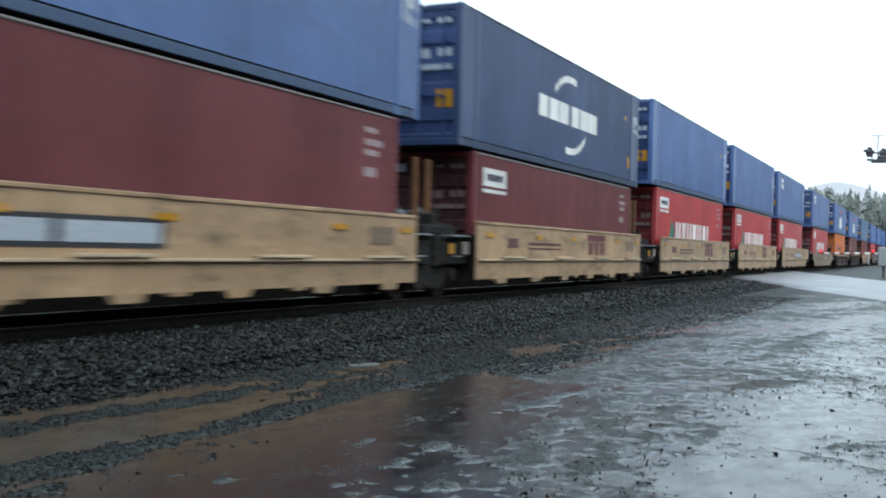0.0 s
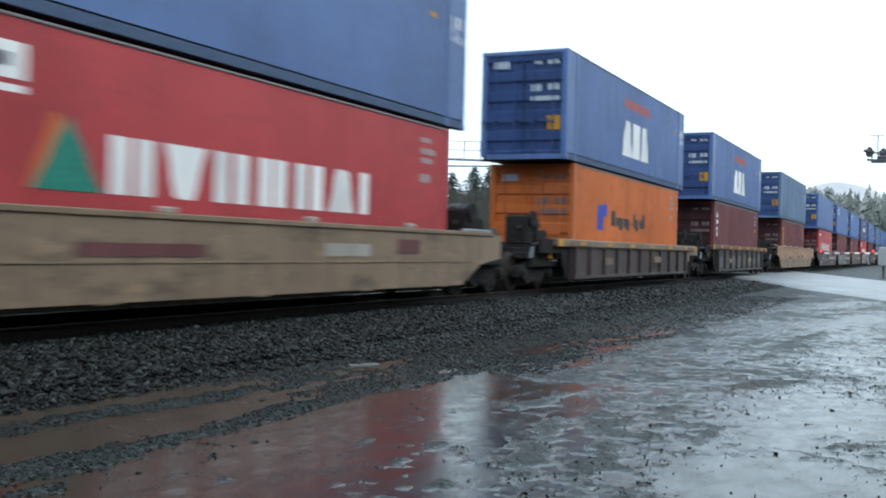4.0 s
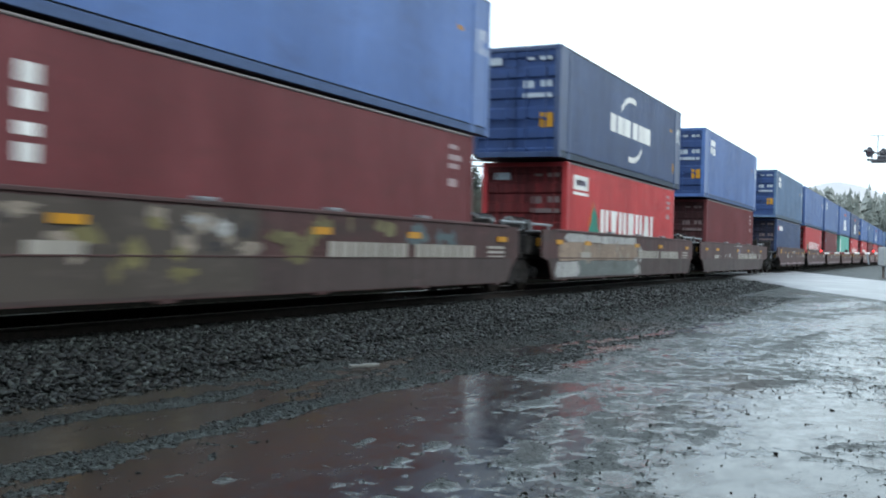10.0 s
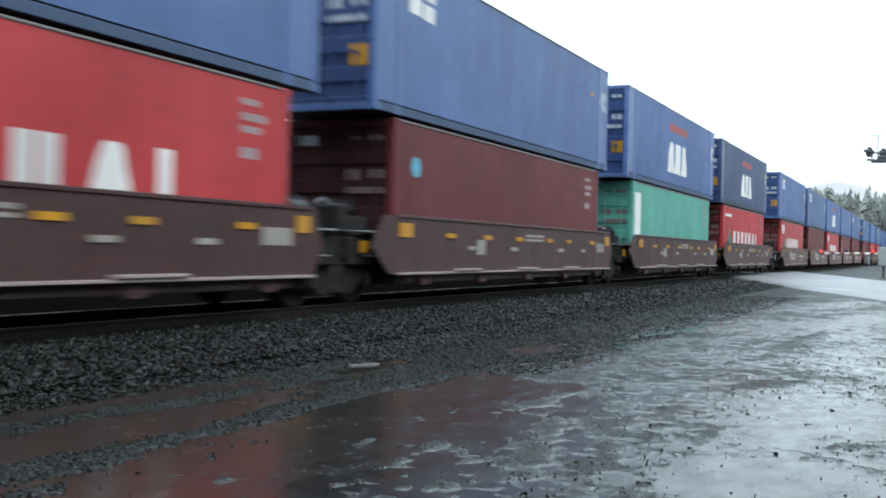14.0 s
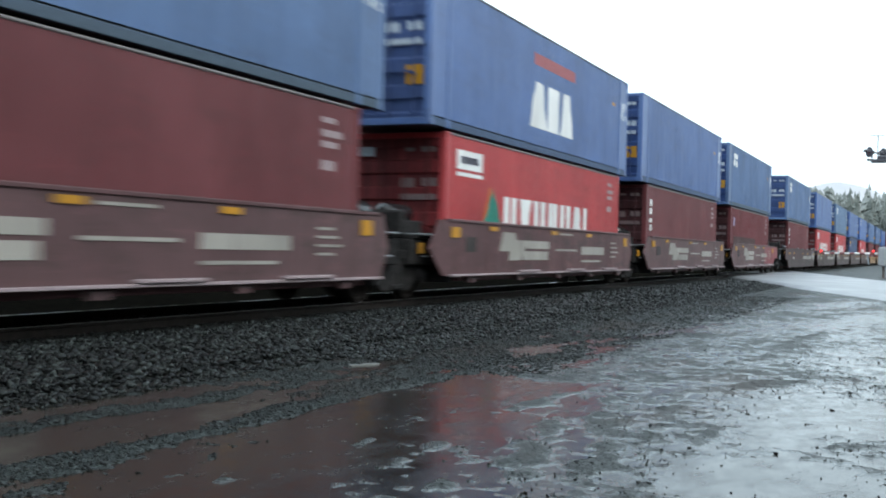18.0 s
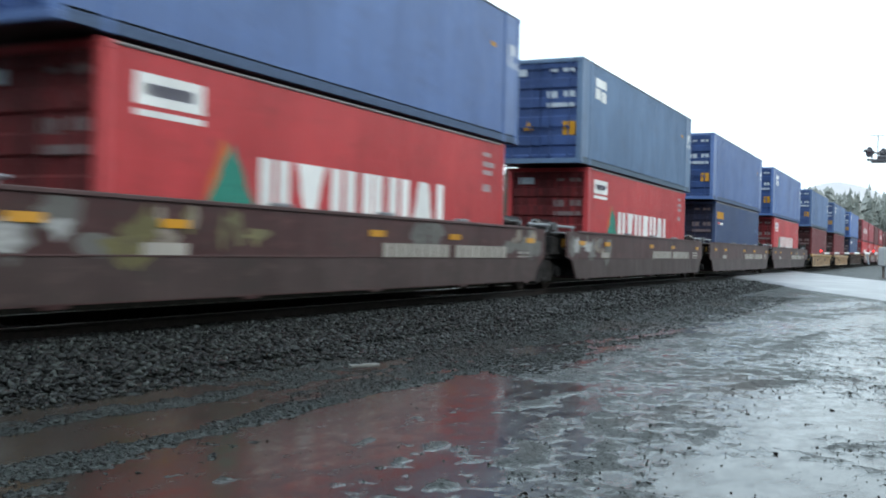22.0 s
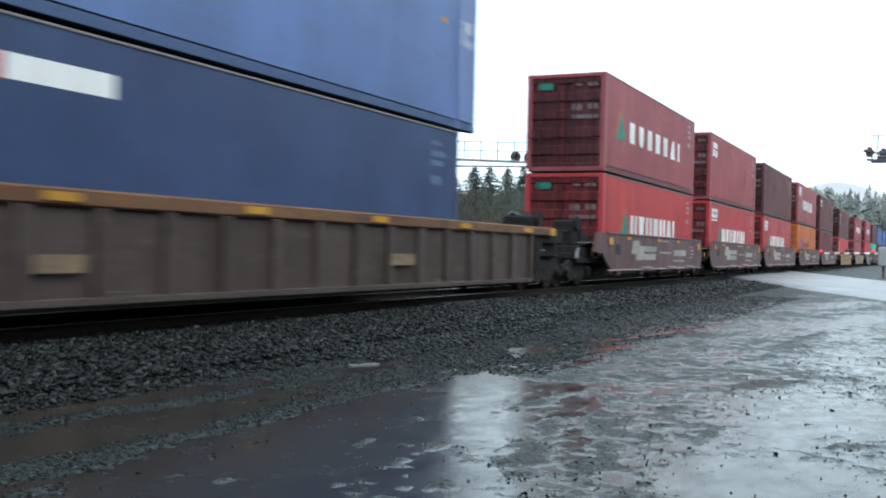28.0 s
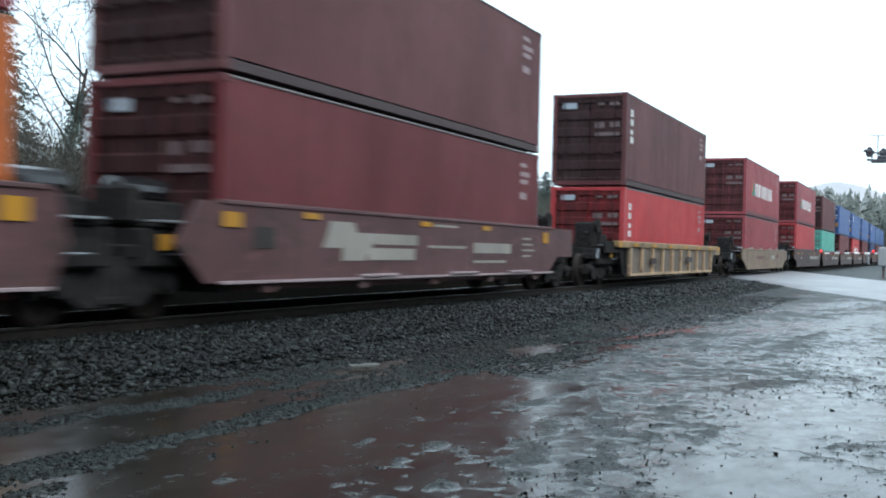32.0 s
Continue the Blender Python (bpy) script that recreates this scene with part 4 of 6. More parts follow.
# spray paint on the sides: colour, the stretch it covers (x0, x1, z0, z1), strokes, size of a stroke; one stroke of size 0 fills the stretch
TAGS = {
    9: (("ash", (-1.2, 1.6, 0.52, 0.9), 5, 0.45), ("lilac", (0.2, 3.6, 0.9, 1.5), 12, 0.26), ("white", (0.4, 4.6, 0.9, 1.5), 18, 0.13), ("black", (0.6, 6.0, 0.95, 1.55), 16, 0.15), ("white", (6.8, 9.8, 1.44, 1.60), 9, 0.22), ("ash", (7.0, 10.4, 0.55, 0.85), 6, 0.35)),
    10: (("ash", (-2.0, 5.9, 0.52, 1.62), 1, 0), ("blue", (-1.6, 3.0, 0.85, 1.55), 14, 0.26), ("teal", (-0.8, 5.2, 0.9, 1.58), 16, 0.24), ("beige", (0.5, 6.0, 0.8, 1.5), 16, 0.22), ("white", (-1.0, 6.2, 0.8, 1.5), 22, 0.18), ("black", (0.5, 5.6, 1.1, 1.6), 14, 0.10),
         ("lilac", (6.5, 7.9, 1.36, 1.60), 5, 0.26), ("beige", (6.3, 7.7, 1.0, 1.25), 5, 0.22), ("white", (5.3, 8.2, 0.52, 0.72), 6, 0.30)),
    11: (("mud", (-1.6, 4.4, 0.52, 1.62), 1, 0), ("beige", (-1.0, 4.2, 0.85, 1.5), 9, 0.26), ("olive", (1.0, 4.3, 0.75, 1.5), 7, 0.24), ("black", (0.0, 4.2, 0.9, 1.5), 8, 0.15), ("white", (2.8, 4.4, 1.3, 1.55), 4, 0.16), ("olive", (4.7, 6.4, 0.98, 1.5), 8, 0.26), ("olive", (6.4, 8.2, 1.35, 1.55), 4, 0.20), ("slate", (8.9, 9.5, 1.25, 1.55), 3, 0.26), ("slate", (9.7, 10.8, 1.3, 1.5), 4, 0.22)),
    12: (("white", (-0.7, 5.9, 1.40, 1.62), 1, 0), ("peach", (-1.3, 6.1, 0.93, 1.40), 1, 0), ("sage", (0.1, 6.0, 0.50, 0.93), 1, 0), ("white", (-1.5, 0.1, 0.50, 0.90), 1, 0), ("white", (5.7, 6.7, 0.52, 1.2), 5, 0.26), ("beige", (0.0, 5.0, 1.0, 1.3), 6, 0.25)),
    13: (("white", (5.2, 7.1, 1.57, 1.62), 1, 0), ("lilac", (6.2, 6.6, 1.05, 1.4), 4, 0.16), ("white", (1.0, 5.0, 1.0, 1.2), 8, 0.14), ("white", (8.6, 10.6, 1.0, 1.3), 5, 0.12)),
    24: (("ash", (11.9, 13.6, 1.1, 1.55), 7, 0.30), ("lilac", (12.0, 13.4, 1.3, 1.6), 5, 0.24), ("white", (12.0, 13.5, 1.18, 1.3), 3, 0.30)),
    25: (("ash", (-1.8, -0.2, 1.0, 1.5), 7, 0.30), ("white", (-1.7, -0.6, 1.20, 1.32), 4, 0.32), ("olive", (-0.2, 1.3, 1.0, 1.5), 9, 0.26), ("beige", (0.4, 1.6, 1.1, 1.5), 5, 0.20), ("olive", (1.9, 2.7, 1.1, 1.55), 5, 0.24),
         ("ash", (7.4, 8.4, 1.28, 1.5), 6, 0.34), ("ash", (11.8, 13.8, 1.15, 1.55), 8, 0.30), ("beige", (12.0, 13.4, 1.35, 1.58), 4, 0.24)),
    28: (("ash", (7.6, 10.6, 1.0, 1.5), 8, 0.28), ("sage", (8.8, 10.2, 1.1, 1.5), 6, 0.28), ("olive", (8.4, 9.4, 1.0, 1.3), 4, 0.20)),
    26: (("ash", (-2.3, 1.2, 1.05, 1.5), 10, 0.32), ("white", (-2.0, -0.6, 1.2, 1.35), 4, 0.26), ("beige", (-0.4, 1.0, 1.1, 1.4), 4, 0.22)),
}


def spray(rng, area, count, size):
    """Ragged patches of paint on a car's side."""
    sh = Shape()
    x0, x1, z0, z1 = area
    for k in range(count):
        if size:
            cx, cz, w, h = rng.uniform(x0, x1), rng.uniform(z0, z1), size * rng.uniform(0.3, 1.3), size * rng.uniform(0.3, 0.95)
            ring = [(cx + w * math.cos(a) * rng.uniform(0.5, 1.3), cz + h * math.sin(a) * rng.uniform(0.5, 1.3)) for a in (math.pi * i / 6 for i in range(12))]
        else:
            n = 12
            ring = [(x0 + (x1 - x0) * i / n, z0 + rng.uniform(-0.02, 0.02)) for i in range(n + 1)] + [(x1 + rng.uniform(-0.1, 0.3), z0 + (z1 - z0) * q) for q in (0.3, 0.6)]
            ring += [(x1 - (x1 - x0) * i / n, z1 + rng.uniform(-0.03, 0.02)) for i in range(n + 1)] + [(x0 - rng.uniform(0.0, 0.25), z0 + (z1 - z0) * q) for q in (0.6, 0.3)]
        ring = [(x, min(1.625, max(0.50, z))) for x, z in ring]
        sh.prism(ring, -0.0003 - 0.00006 * k, 0.0003)
    return sh


def well_long(x, label, paint_key, graffiti, front, rear, rng):
    """A smooth-sided unit with a 48-foot well, here under 40-foot boxes."""
    car = thing("well_car", label, "rail car", (x, 1.219, 0), "cars of the train")
    m = PAINT[paint_key]
    top, b = 1.50 + RAILZ, 0.28 + RAILZ
    f0 = -3.3 if front else -2.55
    r0 = 15.5 if rear else 14.15
    out = [(-1.75, b), (13.5, b)]
    out += [(14.1, 0.75 + RAILZ), (r0, 0.85 + RAILZ), (r0, top)] if rear else [(13.75, 0.6 + RAILZ), (r0, 0.85 + RAILZ), (r0, top)]
    out += [(f0, top), (f0, 0.85 + RAILZ), (-2.1, 0.75 + RAILZ)]
    wall(car, out, m, ("long", front, rear))
    for s in (-1, 1):
        part("top_flange", stock(("top_flange", 15.2), lambda: Shape().block(0, 15.2, -0.06, 0.06, -0.03, 0.03, 0.01)), m, car, "", (-1.7, s * (HALF - 0.035), top))
    part("seam", stock(("seam", 15.0), lambda: Shape().block(0, 15.0, -0.012, 0.0, -0.012, 0.012, 0.003)), m, car, "", (-1.6, -HALF, 0.82 + RAILZ))
    for i in range(3):
        part("post_cap", stock(("post_cap_long",), lambda: Shape().block(-0.2, 0.2, -0.07, 0.07, 0, 0.055, 0.012)), BAR, car, "", (3.3 + i * 3.1, -HALF + 0.06, top + 0.025))
    rim_marks(car, (-1.6, 0.7, 5.75, 8.8, 12.9), 1.33, YELLOW, 0.5, 0.11)
    def letters():
        sh = Shape()
        for i in range(2):
            sh.box(0.33 * i, 0.33 * i + 0.25, -0.005, 0.005, 0, 0.24)
        return sh
    for i in range(4):
        for at in (6.2, 9.1):
            part("name_bar", stock(("name_letters",), letters), CREAM, car, "", (at + i * 0.66, -HALF - 0.019, 0.99))
    for i in range(3):
        bar(car, 12.4, 13.3, 0.98 + i * 0.1, 1.03 + i * 0.1, CREAM, "name_bar")
    bar(car, 0.4, 1.2, 1.0, 1.15, CREAM, "name_bar")
    for level, (colour, area, count, size) in enumerate(TAGS.get(graffiti, ())):
        tag = part("graffiti", spray(rng, area, count, size), SPRAY[colour], car, "faded %s spray paint" % colour, (0, -HALF - 0.0035 - 0.0011 * level, 0))
        if count > 1:
            tagged(tag, kind="stuff")
    part("lower_plate", stock(("long_lower_plate",), lambda: Shape().prism([(-1.7, 0.47), (13.45, 0.47), (13.7, 0.80), (13.75, 0.975), (-2.05, 0.975), (-2.05, 0.85)], -0.0015, 0.0015)), PAINT["dust"], car, "dusty lower plating", (0, -HALF - 0.0018, 0))
    cross_members(car, -0.9, 13.0, 0.32 + RAILZ, m)
    end_works(car, -1.2, -1, m, top, 1.9 if not front else 2.7, True)
    end_works(car, 13.4, 1, m, top, 1.9 if not rear else 2.7, True)
    truck(car, 15.28)
    if front:
        truck(car, -3.1)
        coupler(car, -3.9, -1, 0.9)
    if rear:
        coupler(car, 16.1, 1, 0.75)
    return car


def well_ribbed(x, label, paint_key, rail_key, x0, x1, top, ribs):
    """A single car with a tubular top rail over ribbed sides."""
    car = thing("well_car", label, "rail car", (x, 1.219, 0), "cars of the train")
    m, r = PAINT[paint_key], PAINT[rail_key]
    rib_paint = PAINT["peach"] if paint_key == "straw" else m
    b = 0.28 + RAILZ
    t = top + RAILZ
    out = [(x0, b), (x1, b), (x1, t - 0.2), (x0, t - 0.2)]
    for s in (-1, 1):
        part("side_wall", stock(("ribbed_wall", x0, x1, top, s), lambda: Shape().prism(out, s * (HALF - 0.10) - 0.02, s * (HALF - 0.10) + 0.02)), m, car)
        part("top_rail", stock(("car_top_rail", x0, x1), lambda: Shape().block(x0 - 1.4, x1 + 1.4, -0.09, 0.09, -0.2, 0.0, 0.025)), r, car, "", (0, s * (HALF - 0.09), t))
        part("bottom_rail", stock(("car_bottom_rail", x0, x1), lambda: Shape().block(x0, x1, -0.05, 0.05, 0.0, 0.09, 0.01)), rib_paint, car, "", (0, s * (HALF - 0.05), b - 0.02))
        for i in range(ribs):
            rx = x0 + 0.12 + (x1 - x0 - 0.24) * i / (ribs - 1)
            part("rib", stock(("rib", round(t - b, 2)), lambda: Shape().block(-0.085, 0.085, -0.05, 0.05, 0.06, t - b - 0.2, 0.015)), rib_paint, car, "", (rx, s * (HALF - 0.05), b))
        for d, xx in ((-1, x0), (1, x1)):
            part("end_wing", stock(("end_wing", d, top, s), lambda: Shape().prism([(0, 0.35), (0, t - 0.02), (d * 2.3, t - 0.02), (d * 2.3, t - 0.36), (d * 0.85, t - 0.36), (d * 0.45, 0.5)], -0.03, 0.03)), r if d > 0 and rail_key != "ochre" else DARK, car, "", (xx, s * (HALF - 0.14), 0))
    rim_marks(car, [x0 + 0.3 + (x1 - x0 - 1) * i / 5 for i in range(6)], t - 0.15, YELLOW, 0.5, 0.1)
    rim_marks(car, (x0 - 1.4, x1 + 1.05), t - 0.19, YELLOW, 0.36, 0.18)
    bar(car, x0 + (x1 - x0) * 0.62, x0 + (x1 - x0) * 0.62 + 0.9, 0.85, 1.05, PAINT["dust"] if paint_key == "straw" else PAINT["sand"])
    bar(car, x0 + (x1 - x0) * 0.2, x0 + (x1 - x0) * 0.2 + 0.7, 0.8, 1.0, PAINT["dust"] if paint_key == "straw" else PAINT["sand"])
    if paint_key == "grey":
        gone = random.Random(ribs)
        for i in range(ribs - 1):
            a = x0 + 0.12 + (x1 - x0 - 0.24) * i / (ribs - 1)
            part("pale_wash", spray(gone, (a + 0.25, a + 1.25, gone.uniform(0.55, 0.75), gone.uniform(1.0, 1.2)), 1, 0), SPRAY["wash"], car, "pale weathered patch", (0, -HALF + 0.0785, 0))
    cross_members(car, x0 + 0.8, x1 - 0.8, 0.34 + RAILZ, m)
    for d, xx in ((-1, x0), (1, x1)):
        end_works(car, xx + d * 0.3, d, r, t - 0.1, 2.4, False)
        truck(car, xx + d * 1.85)
        coupler(car, xx + d * 2.5, d, 0.95)
    return car


def well_smooth(x, label, paint_key, x0, x1, top, low0, low1):
    """A single car with smooth plate sides that slope up over the trucks."""
    car = thing("well_car", label, "rail car", (x, 1.219, 0), "cars of the train")
    m = PAINT[paint_key]
    b, t = 0.28 + RAILZ, top + RAILZ
    out = [(low0, b), (low1, b), (low1 + 0.9, t - 0.62), (x1, t - 0.5), (x1, t), (x0, t), (x0, t - 0.5), (low0 - 0.9, t - 0.62)]
    wall(car, out, m, ("smooth", x0, x1, top))
    for s in (-1, 1):
        part("top_flange", stock(("top_flange", x0, x1), lambda: Shape().block(x0 + 0.5, x1 - 0.5, -0.07, 0.07, -0.04, 0.04, 0.012)), m, car, "", (0, s * (HALF - 0.04), t))
    part("seam", stock(("seam", low1 - low0), lambda: Shape().block(0, low1 - low0 + 0.6, -0.014, 0.0, -0.012, 0.012, 0.003)), m, car, "", (low0 - 0.3, -HALF, b + (t - b) * 0.45))
    for i in range(4):
        part("post_cap", stock(("post_cap",), lambda: Shape().block(-0.13, 0.13, -0.06, 0.06, 0, 0.09, 0.02)), CREAM, car, "", (low0 + 1.5 + i * 3.2, -HALF + 0.06, t + 0.03))
    if paint_key == "amber":
        for s in (-1, 1):
            part("lower_plate", stock(("lower_plate", s), lambda: Shape().prism([(low0 + 0.02, b + 0.01), (low1 - 0.02, b + 0.01), (low1 + 0.5, b + 0.56), (low0 - 0.5, b + 0.56)], -0.004, 0.004)), PAINT["sand"], car, "darker stained lower plating", (0, s * (HALF + 0.004), 0))
    bar(car, low0 + 3.2, low0 + 5.4, 0.98, 1.14, PAINT["umber"])
    bar(car, low0 + 8.2, low0 + 9.6, 1.0, 1.2, PAINT["brown"] if paint_key == "amber" else CREAM)
    bar(car, low0 + 10.6, low0 + 11.4, 1.05, 1.3, PAINT["umber"])
    cross_members(car, low0 + 0.8, low1 - 0.8, 0.34 + RAILZ, m)
    for d, xx in ((-1, low0), (1, low1)):
        end_works(car, xx + d * 0.2, d, m, t - 0.05, 2.9, True)
        truck(car, xx + d * 2.0)
        coupler(car, xx + d * 3.0, d, 0.8)
    return car


# ---- the train: start of each lower box at 0 s; car; lower box; upper box ----
SPEED = 20.05
NAME = {"vivid": "bright blue", "blue": "blue", "slate": "faded slate-blue", "sky": "weathered light-blue", "navy": "navy-blue", "deep": "dark blue-grey", "red": "bright red", "crimson": "dull crimson",
        "brown": "oxide-brown", "umber": "dark umber-brown", "orange": "orange", "green": "sea-green"}
LEADING_CARS = [
    (3.85, "tan_board", ("brown", TALL, ""), ("blue", 45, "")),
    (19.38, "tan", ("brown", LOW, "L"), ("navy", 45, "C")),
    (34.96, "tan", ("red", TALL, "HL"), ("blue", 45, "")),
    (50.45, "tan", ("red", TALL, "HL"), ("blue", 45, "")),
    (66.23, "tan_last", ("red", TALL, "HL"), ("blue", 45, "K")),
    (86.13, "smooth_sand", ("red", TALL, "HL"), ("blue", 45, "K")),
    (106.17, "ribbed_tan", ("orange", TALL, "P"), ("blue", 45, "A")),
    (125.55, "ribbed_grey", ("brown", TALL, "Vy"), ("blue", 45, "A")),
    (147.58, "smooth_amber", ("brown", TALL, "Y"), ("sky", 45, "")),
    (170.70, "long_first_g", ("red", TALL, "W"), ("vivid", 45, "")),
    (189.14, "long_g", ("brown", TALL, "D"), ("vivid", 45, "K")),
    (207.65, "long_g", ("brown", TALL, "V"), ("vivid", 45, "K")),
    (225.91, "long_g", ("red", TALL, "HL"), ("deep", 45, "C")),
    (244.19, "long_last", ("brown", TALL, ""), ("vivid", 45, "K")),
]
MIDDLE_CARS = [
    (265.63, "plain_first", ("navy", TALL, "N"), ("sky", 45, "K")),
    (281.14, "plain", ("red", TALL, "w"), ("blue", 45, "")),
    (296.62, "plain", ("brown", TALL, "D"), ("blue", 45, "K")),
    (312.58, "plain", ("green", TALL, "T"), ("blue", 45, "A")),
    (328.15, "plain_last", ("red", TALL, "W"), ("deep", 45, "A")),
    (347.63, "logo_first", ("red", TALL, "HL"), ("blue", 45, "K")),
    (363.41, "logo", ("brown", TALL, ""), ("slate", 45, "K")),
    (378.94, "logo", ("red", TALL, "HL"), ("blue", 45, "A")),
    (394.47, "logo", ("brown", TALL, "V"), ("blue", 45, "")),
    (410.23, "logo_last", ("brown", TALL, "SM"), ("slate", 45, "K")),
    (431.41, "long_first", ("brown", TALL, "V"), ("slate", 45, "K")),
    (449.96, "long", ("red", TALL, "HL"), ("blue", 45, "")),
    (468.33, "long", ("red", TALL, "HL"), ("sky", 45, "K")),
    (486.69, "long", ("navy", TALL, "G"), ("blue", 45, "")),
    (505.00, "long_last", ("red", TALL, "HL"), ("vivid", 45, "K")),
]
TRAILING_CARS = [
    (526.22, "ribbed_sand", ("brown", TALL, ""), ("slate", 45, "")),
    (546.51, "ribbed_sand", ("brown", TALL, ""), ("slate", 45, "K")),
    (567.81, "ribbed_long", ("navy", TALL, "N"), ("vivid", 45, "K")),
    (590.04, "logo_first", ("red", TALL, "Ho"), ("crimson", 40, "wo")),
    (605.60, "logo", ("red", TALL, "HL"), ("crimson", 40, "K")),
    (620.95, "logo", ("red", TALL, "HL"), ("umber", 40, "")),
    (637.00, "logo", ("orange", TALL, "P"), ("crimson", 40, "HLo")),
    (652.64, "logo_last", ("brown", TALL, ""), ("umber", 40, "K")),
    (672.52, "ribbed_amber", ("red", LOW, "V"), ("umber", 40, "V")),
    (695.10, "smooth_sand", ("crimson", LOW, ""), ("crimson", 40, "H")),
    (716.60, "long_first", ("red", TALL, ""), ("crimson", 40, "H")),
    (735.00, "long", ("green", TALL, ""), ("umber", 40, "")),
    (753.40, "long", ("brown", TALL, ""), ("blue", 45, "")),
    (771.80, "long", ("red", TALL, "H"), ("blue", 45, "K")),
    (790.20, "long_last", ("brown", TALL, ""), ("blue", 45, "")),
    (810.60, "plain_first", ("navy", TALL, ""), ("blue", 45, "K")),
    (826.20, "plain", ("brown", TALL, ""), ("slate", 45, "")),
    (841.80, "plain_last", ("brown", TALL, ""), ("blue", 45, "")),
]
TRAIN = LEADING_CARS + MIDDLE_CARS + TRAILING_CARS
MOVING = []


def car_of(x, key, i):
    rng = random.Random(100 + i)
    head = key.split("_")[0]
    front, rear = key.endswith("first") or "first" in key, key.endswith("last")
    if head == "tan":
        return well_forty(x, "tan articulated well car with a ledge along its side", "tan", "tan", front, rear, key != "tan")
    if head in ("plain", "logo"):
        m = "maroon" if head == "plain" else "mauve"
        return well_forty(x, "grimy maroon well car with yellow reflectors" if head == "plain" else "dull maroon well car with cream emblem and lettering bars", m, head, front, rear, False, i == 23)
    if head == "long":
        g = i if i in TAGS else 0
        return well_long(x, "grey and maroon well car covered in graffiti" if key.endswith("_g") else "dark maroon well car with lettering bars and pale spray paint" if g else "dark maroon smooth-sided well car with cream lettering bars", "rust", g, front, rear, rng)
    if key == "ribbed_tan":
        return well_ribbed(x, "tan well car with ribbed sides", "dust", "sand", -0.6, 12.8, 1.30, 11)
    if key == "ribbed_grey":
        return well_ribbed(x, "grey ribbed well car with an orange top rail", "grey", "ochre", -0.25, 12.2, 1.42, 9)
    if key == "ribbed_sand":
        return well_ribbed(x, "sand-coloured well car with ribbed sides and yellow rail", "straw", "gold", -1.05, 12.85, 1.22, 12)
    if key == "ribbed_long":
        return well_ribbed(x, "long grey ribbed well car with an orange top rail", "dun", "ochre", -2.4, 15.9, 1.55, 17)
    if key == "ribbed_amber":
        return well_ribbed(x, "yellow-railed well car with ribbed tan sides", "straw", "gold", -0.2, 12.6, 1.34, 10)
    if key == "smooth_amber":
        return well_smooth(x, "orange-tan smooth well car, stained below", "amber", -3.8, 16.3, 1.58, -2.0, 14.2)
    return well_smooth(x, "dusty sand-coloured smooth well car", "sand", -2.4, 14.35, 1.30, -0.9, 12.4)


WORDS = {"H": "white block lettering, green triangle", "W": "widely spaced white lettering, green triangle", "w": "widely spaced white lettering", "A": "large white letters, red bar", "C": "white letter shapes between two curved strokes",
         "P": "a blue emblem and dark letter shapes", "V": "an upright row of white letter shapes", "Y": "an upright row of yellow letter shapes", "D": "a pale blue round emblem", "N": "a white name strip",
         "G": "a yellow name strip", "T": "a white upright name strip", "S": "a pale sticker", "K": "white name panels", "L": "a white name panel"}
for i, (x, key, low, up) in enumerate(TRAIN):
    car = car_of(x, key, i)
    MOVING.append((car, car.location.copy()))
    base = 0.57 if key.split("_")[0] in ("tan", "plain", "logo") and low[1] == TALL else 0.615
    for level, (colour, size, deco) in enumerate((low, up)):
        words = next((WORDS[k] for k in deco if k in WORDS), "plain corrugated sides")
        length = L40 if level == 0 or size == 40 else L45
        height = size if level == 0 else TALL
        z = base if level == 0 else base + low[1] + 0.05
        box = container(colour, length, height, deco, "%s %scontainer with %s" % (NAME[colour], "" if length < 13 else "45-foot ", words), x + L40 / 2, z)
        MOVING.append((box, box.location.copy()))

# ---- ground ----


def lattice(seed):
    return np.random.RandomState(seed).rand(256, 256)


def value_noise(x, y, grid):
    xi, yi = np.floor(x).astype(int), np.floor(y).astype(int)
    fx, fy = x - xi, y - yi
    fx, fy = fx * fx * (3 - 2 * fx), fy * fy * (3 - 2 * fy)
    g = lambda a, b: grid[a % 256, b % 256]
    return (g(xi, yi) * (1 - fx) + g(xi + 1, yi) * fx) * (1 - fy) + (g(xi, yi + 1) * (1 - fx) + g(xi + 1, yi + 1) * fx) * fy


G1, G2, G3, G4 = (lattice(k) for k in (3, 5, 8, 13))
# hollows that hold water, shallow sheets on the open lot, and banks of gravel: x, y, half-length, half-width, depth, turn in degrees
BEDS = [(5.4, -3.28, 1.8, 0.18, 0.070, -10), (4.55, -4.08, 2.1, 0.32, 0.075, -4), (6.35, -3.98, 0.45, 0.10, 0.038, 15), (7.2, -4.05, 0.7, 0.10, 0.055, 0), (11.2, -4.45, 0.8, 0.25, 0.055, 12),
        (13.4, -4.85, 1.9, 0.18, 0.040, -14), (12.0, -5.2, 0.9, 0.13, 0.038, -8), (16.5, -5.3, 1.8, 0.15, 0.034, -8), (8.7, -6.6, 0.6, 0.13, 0.034, -10), (10.4, -5.3, 0.8, 0.14, 0.030, 0), (8.9, -3.75, 1.0, 0.10, 0.040, 4)]
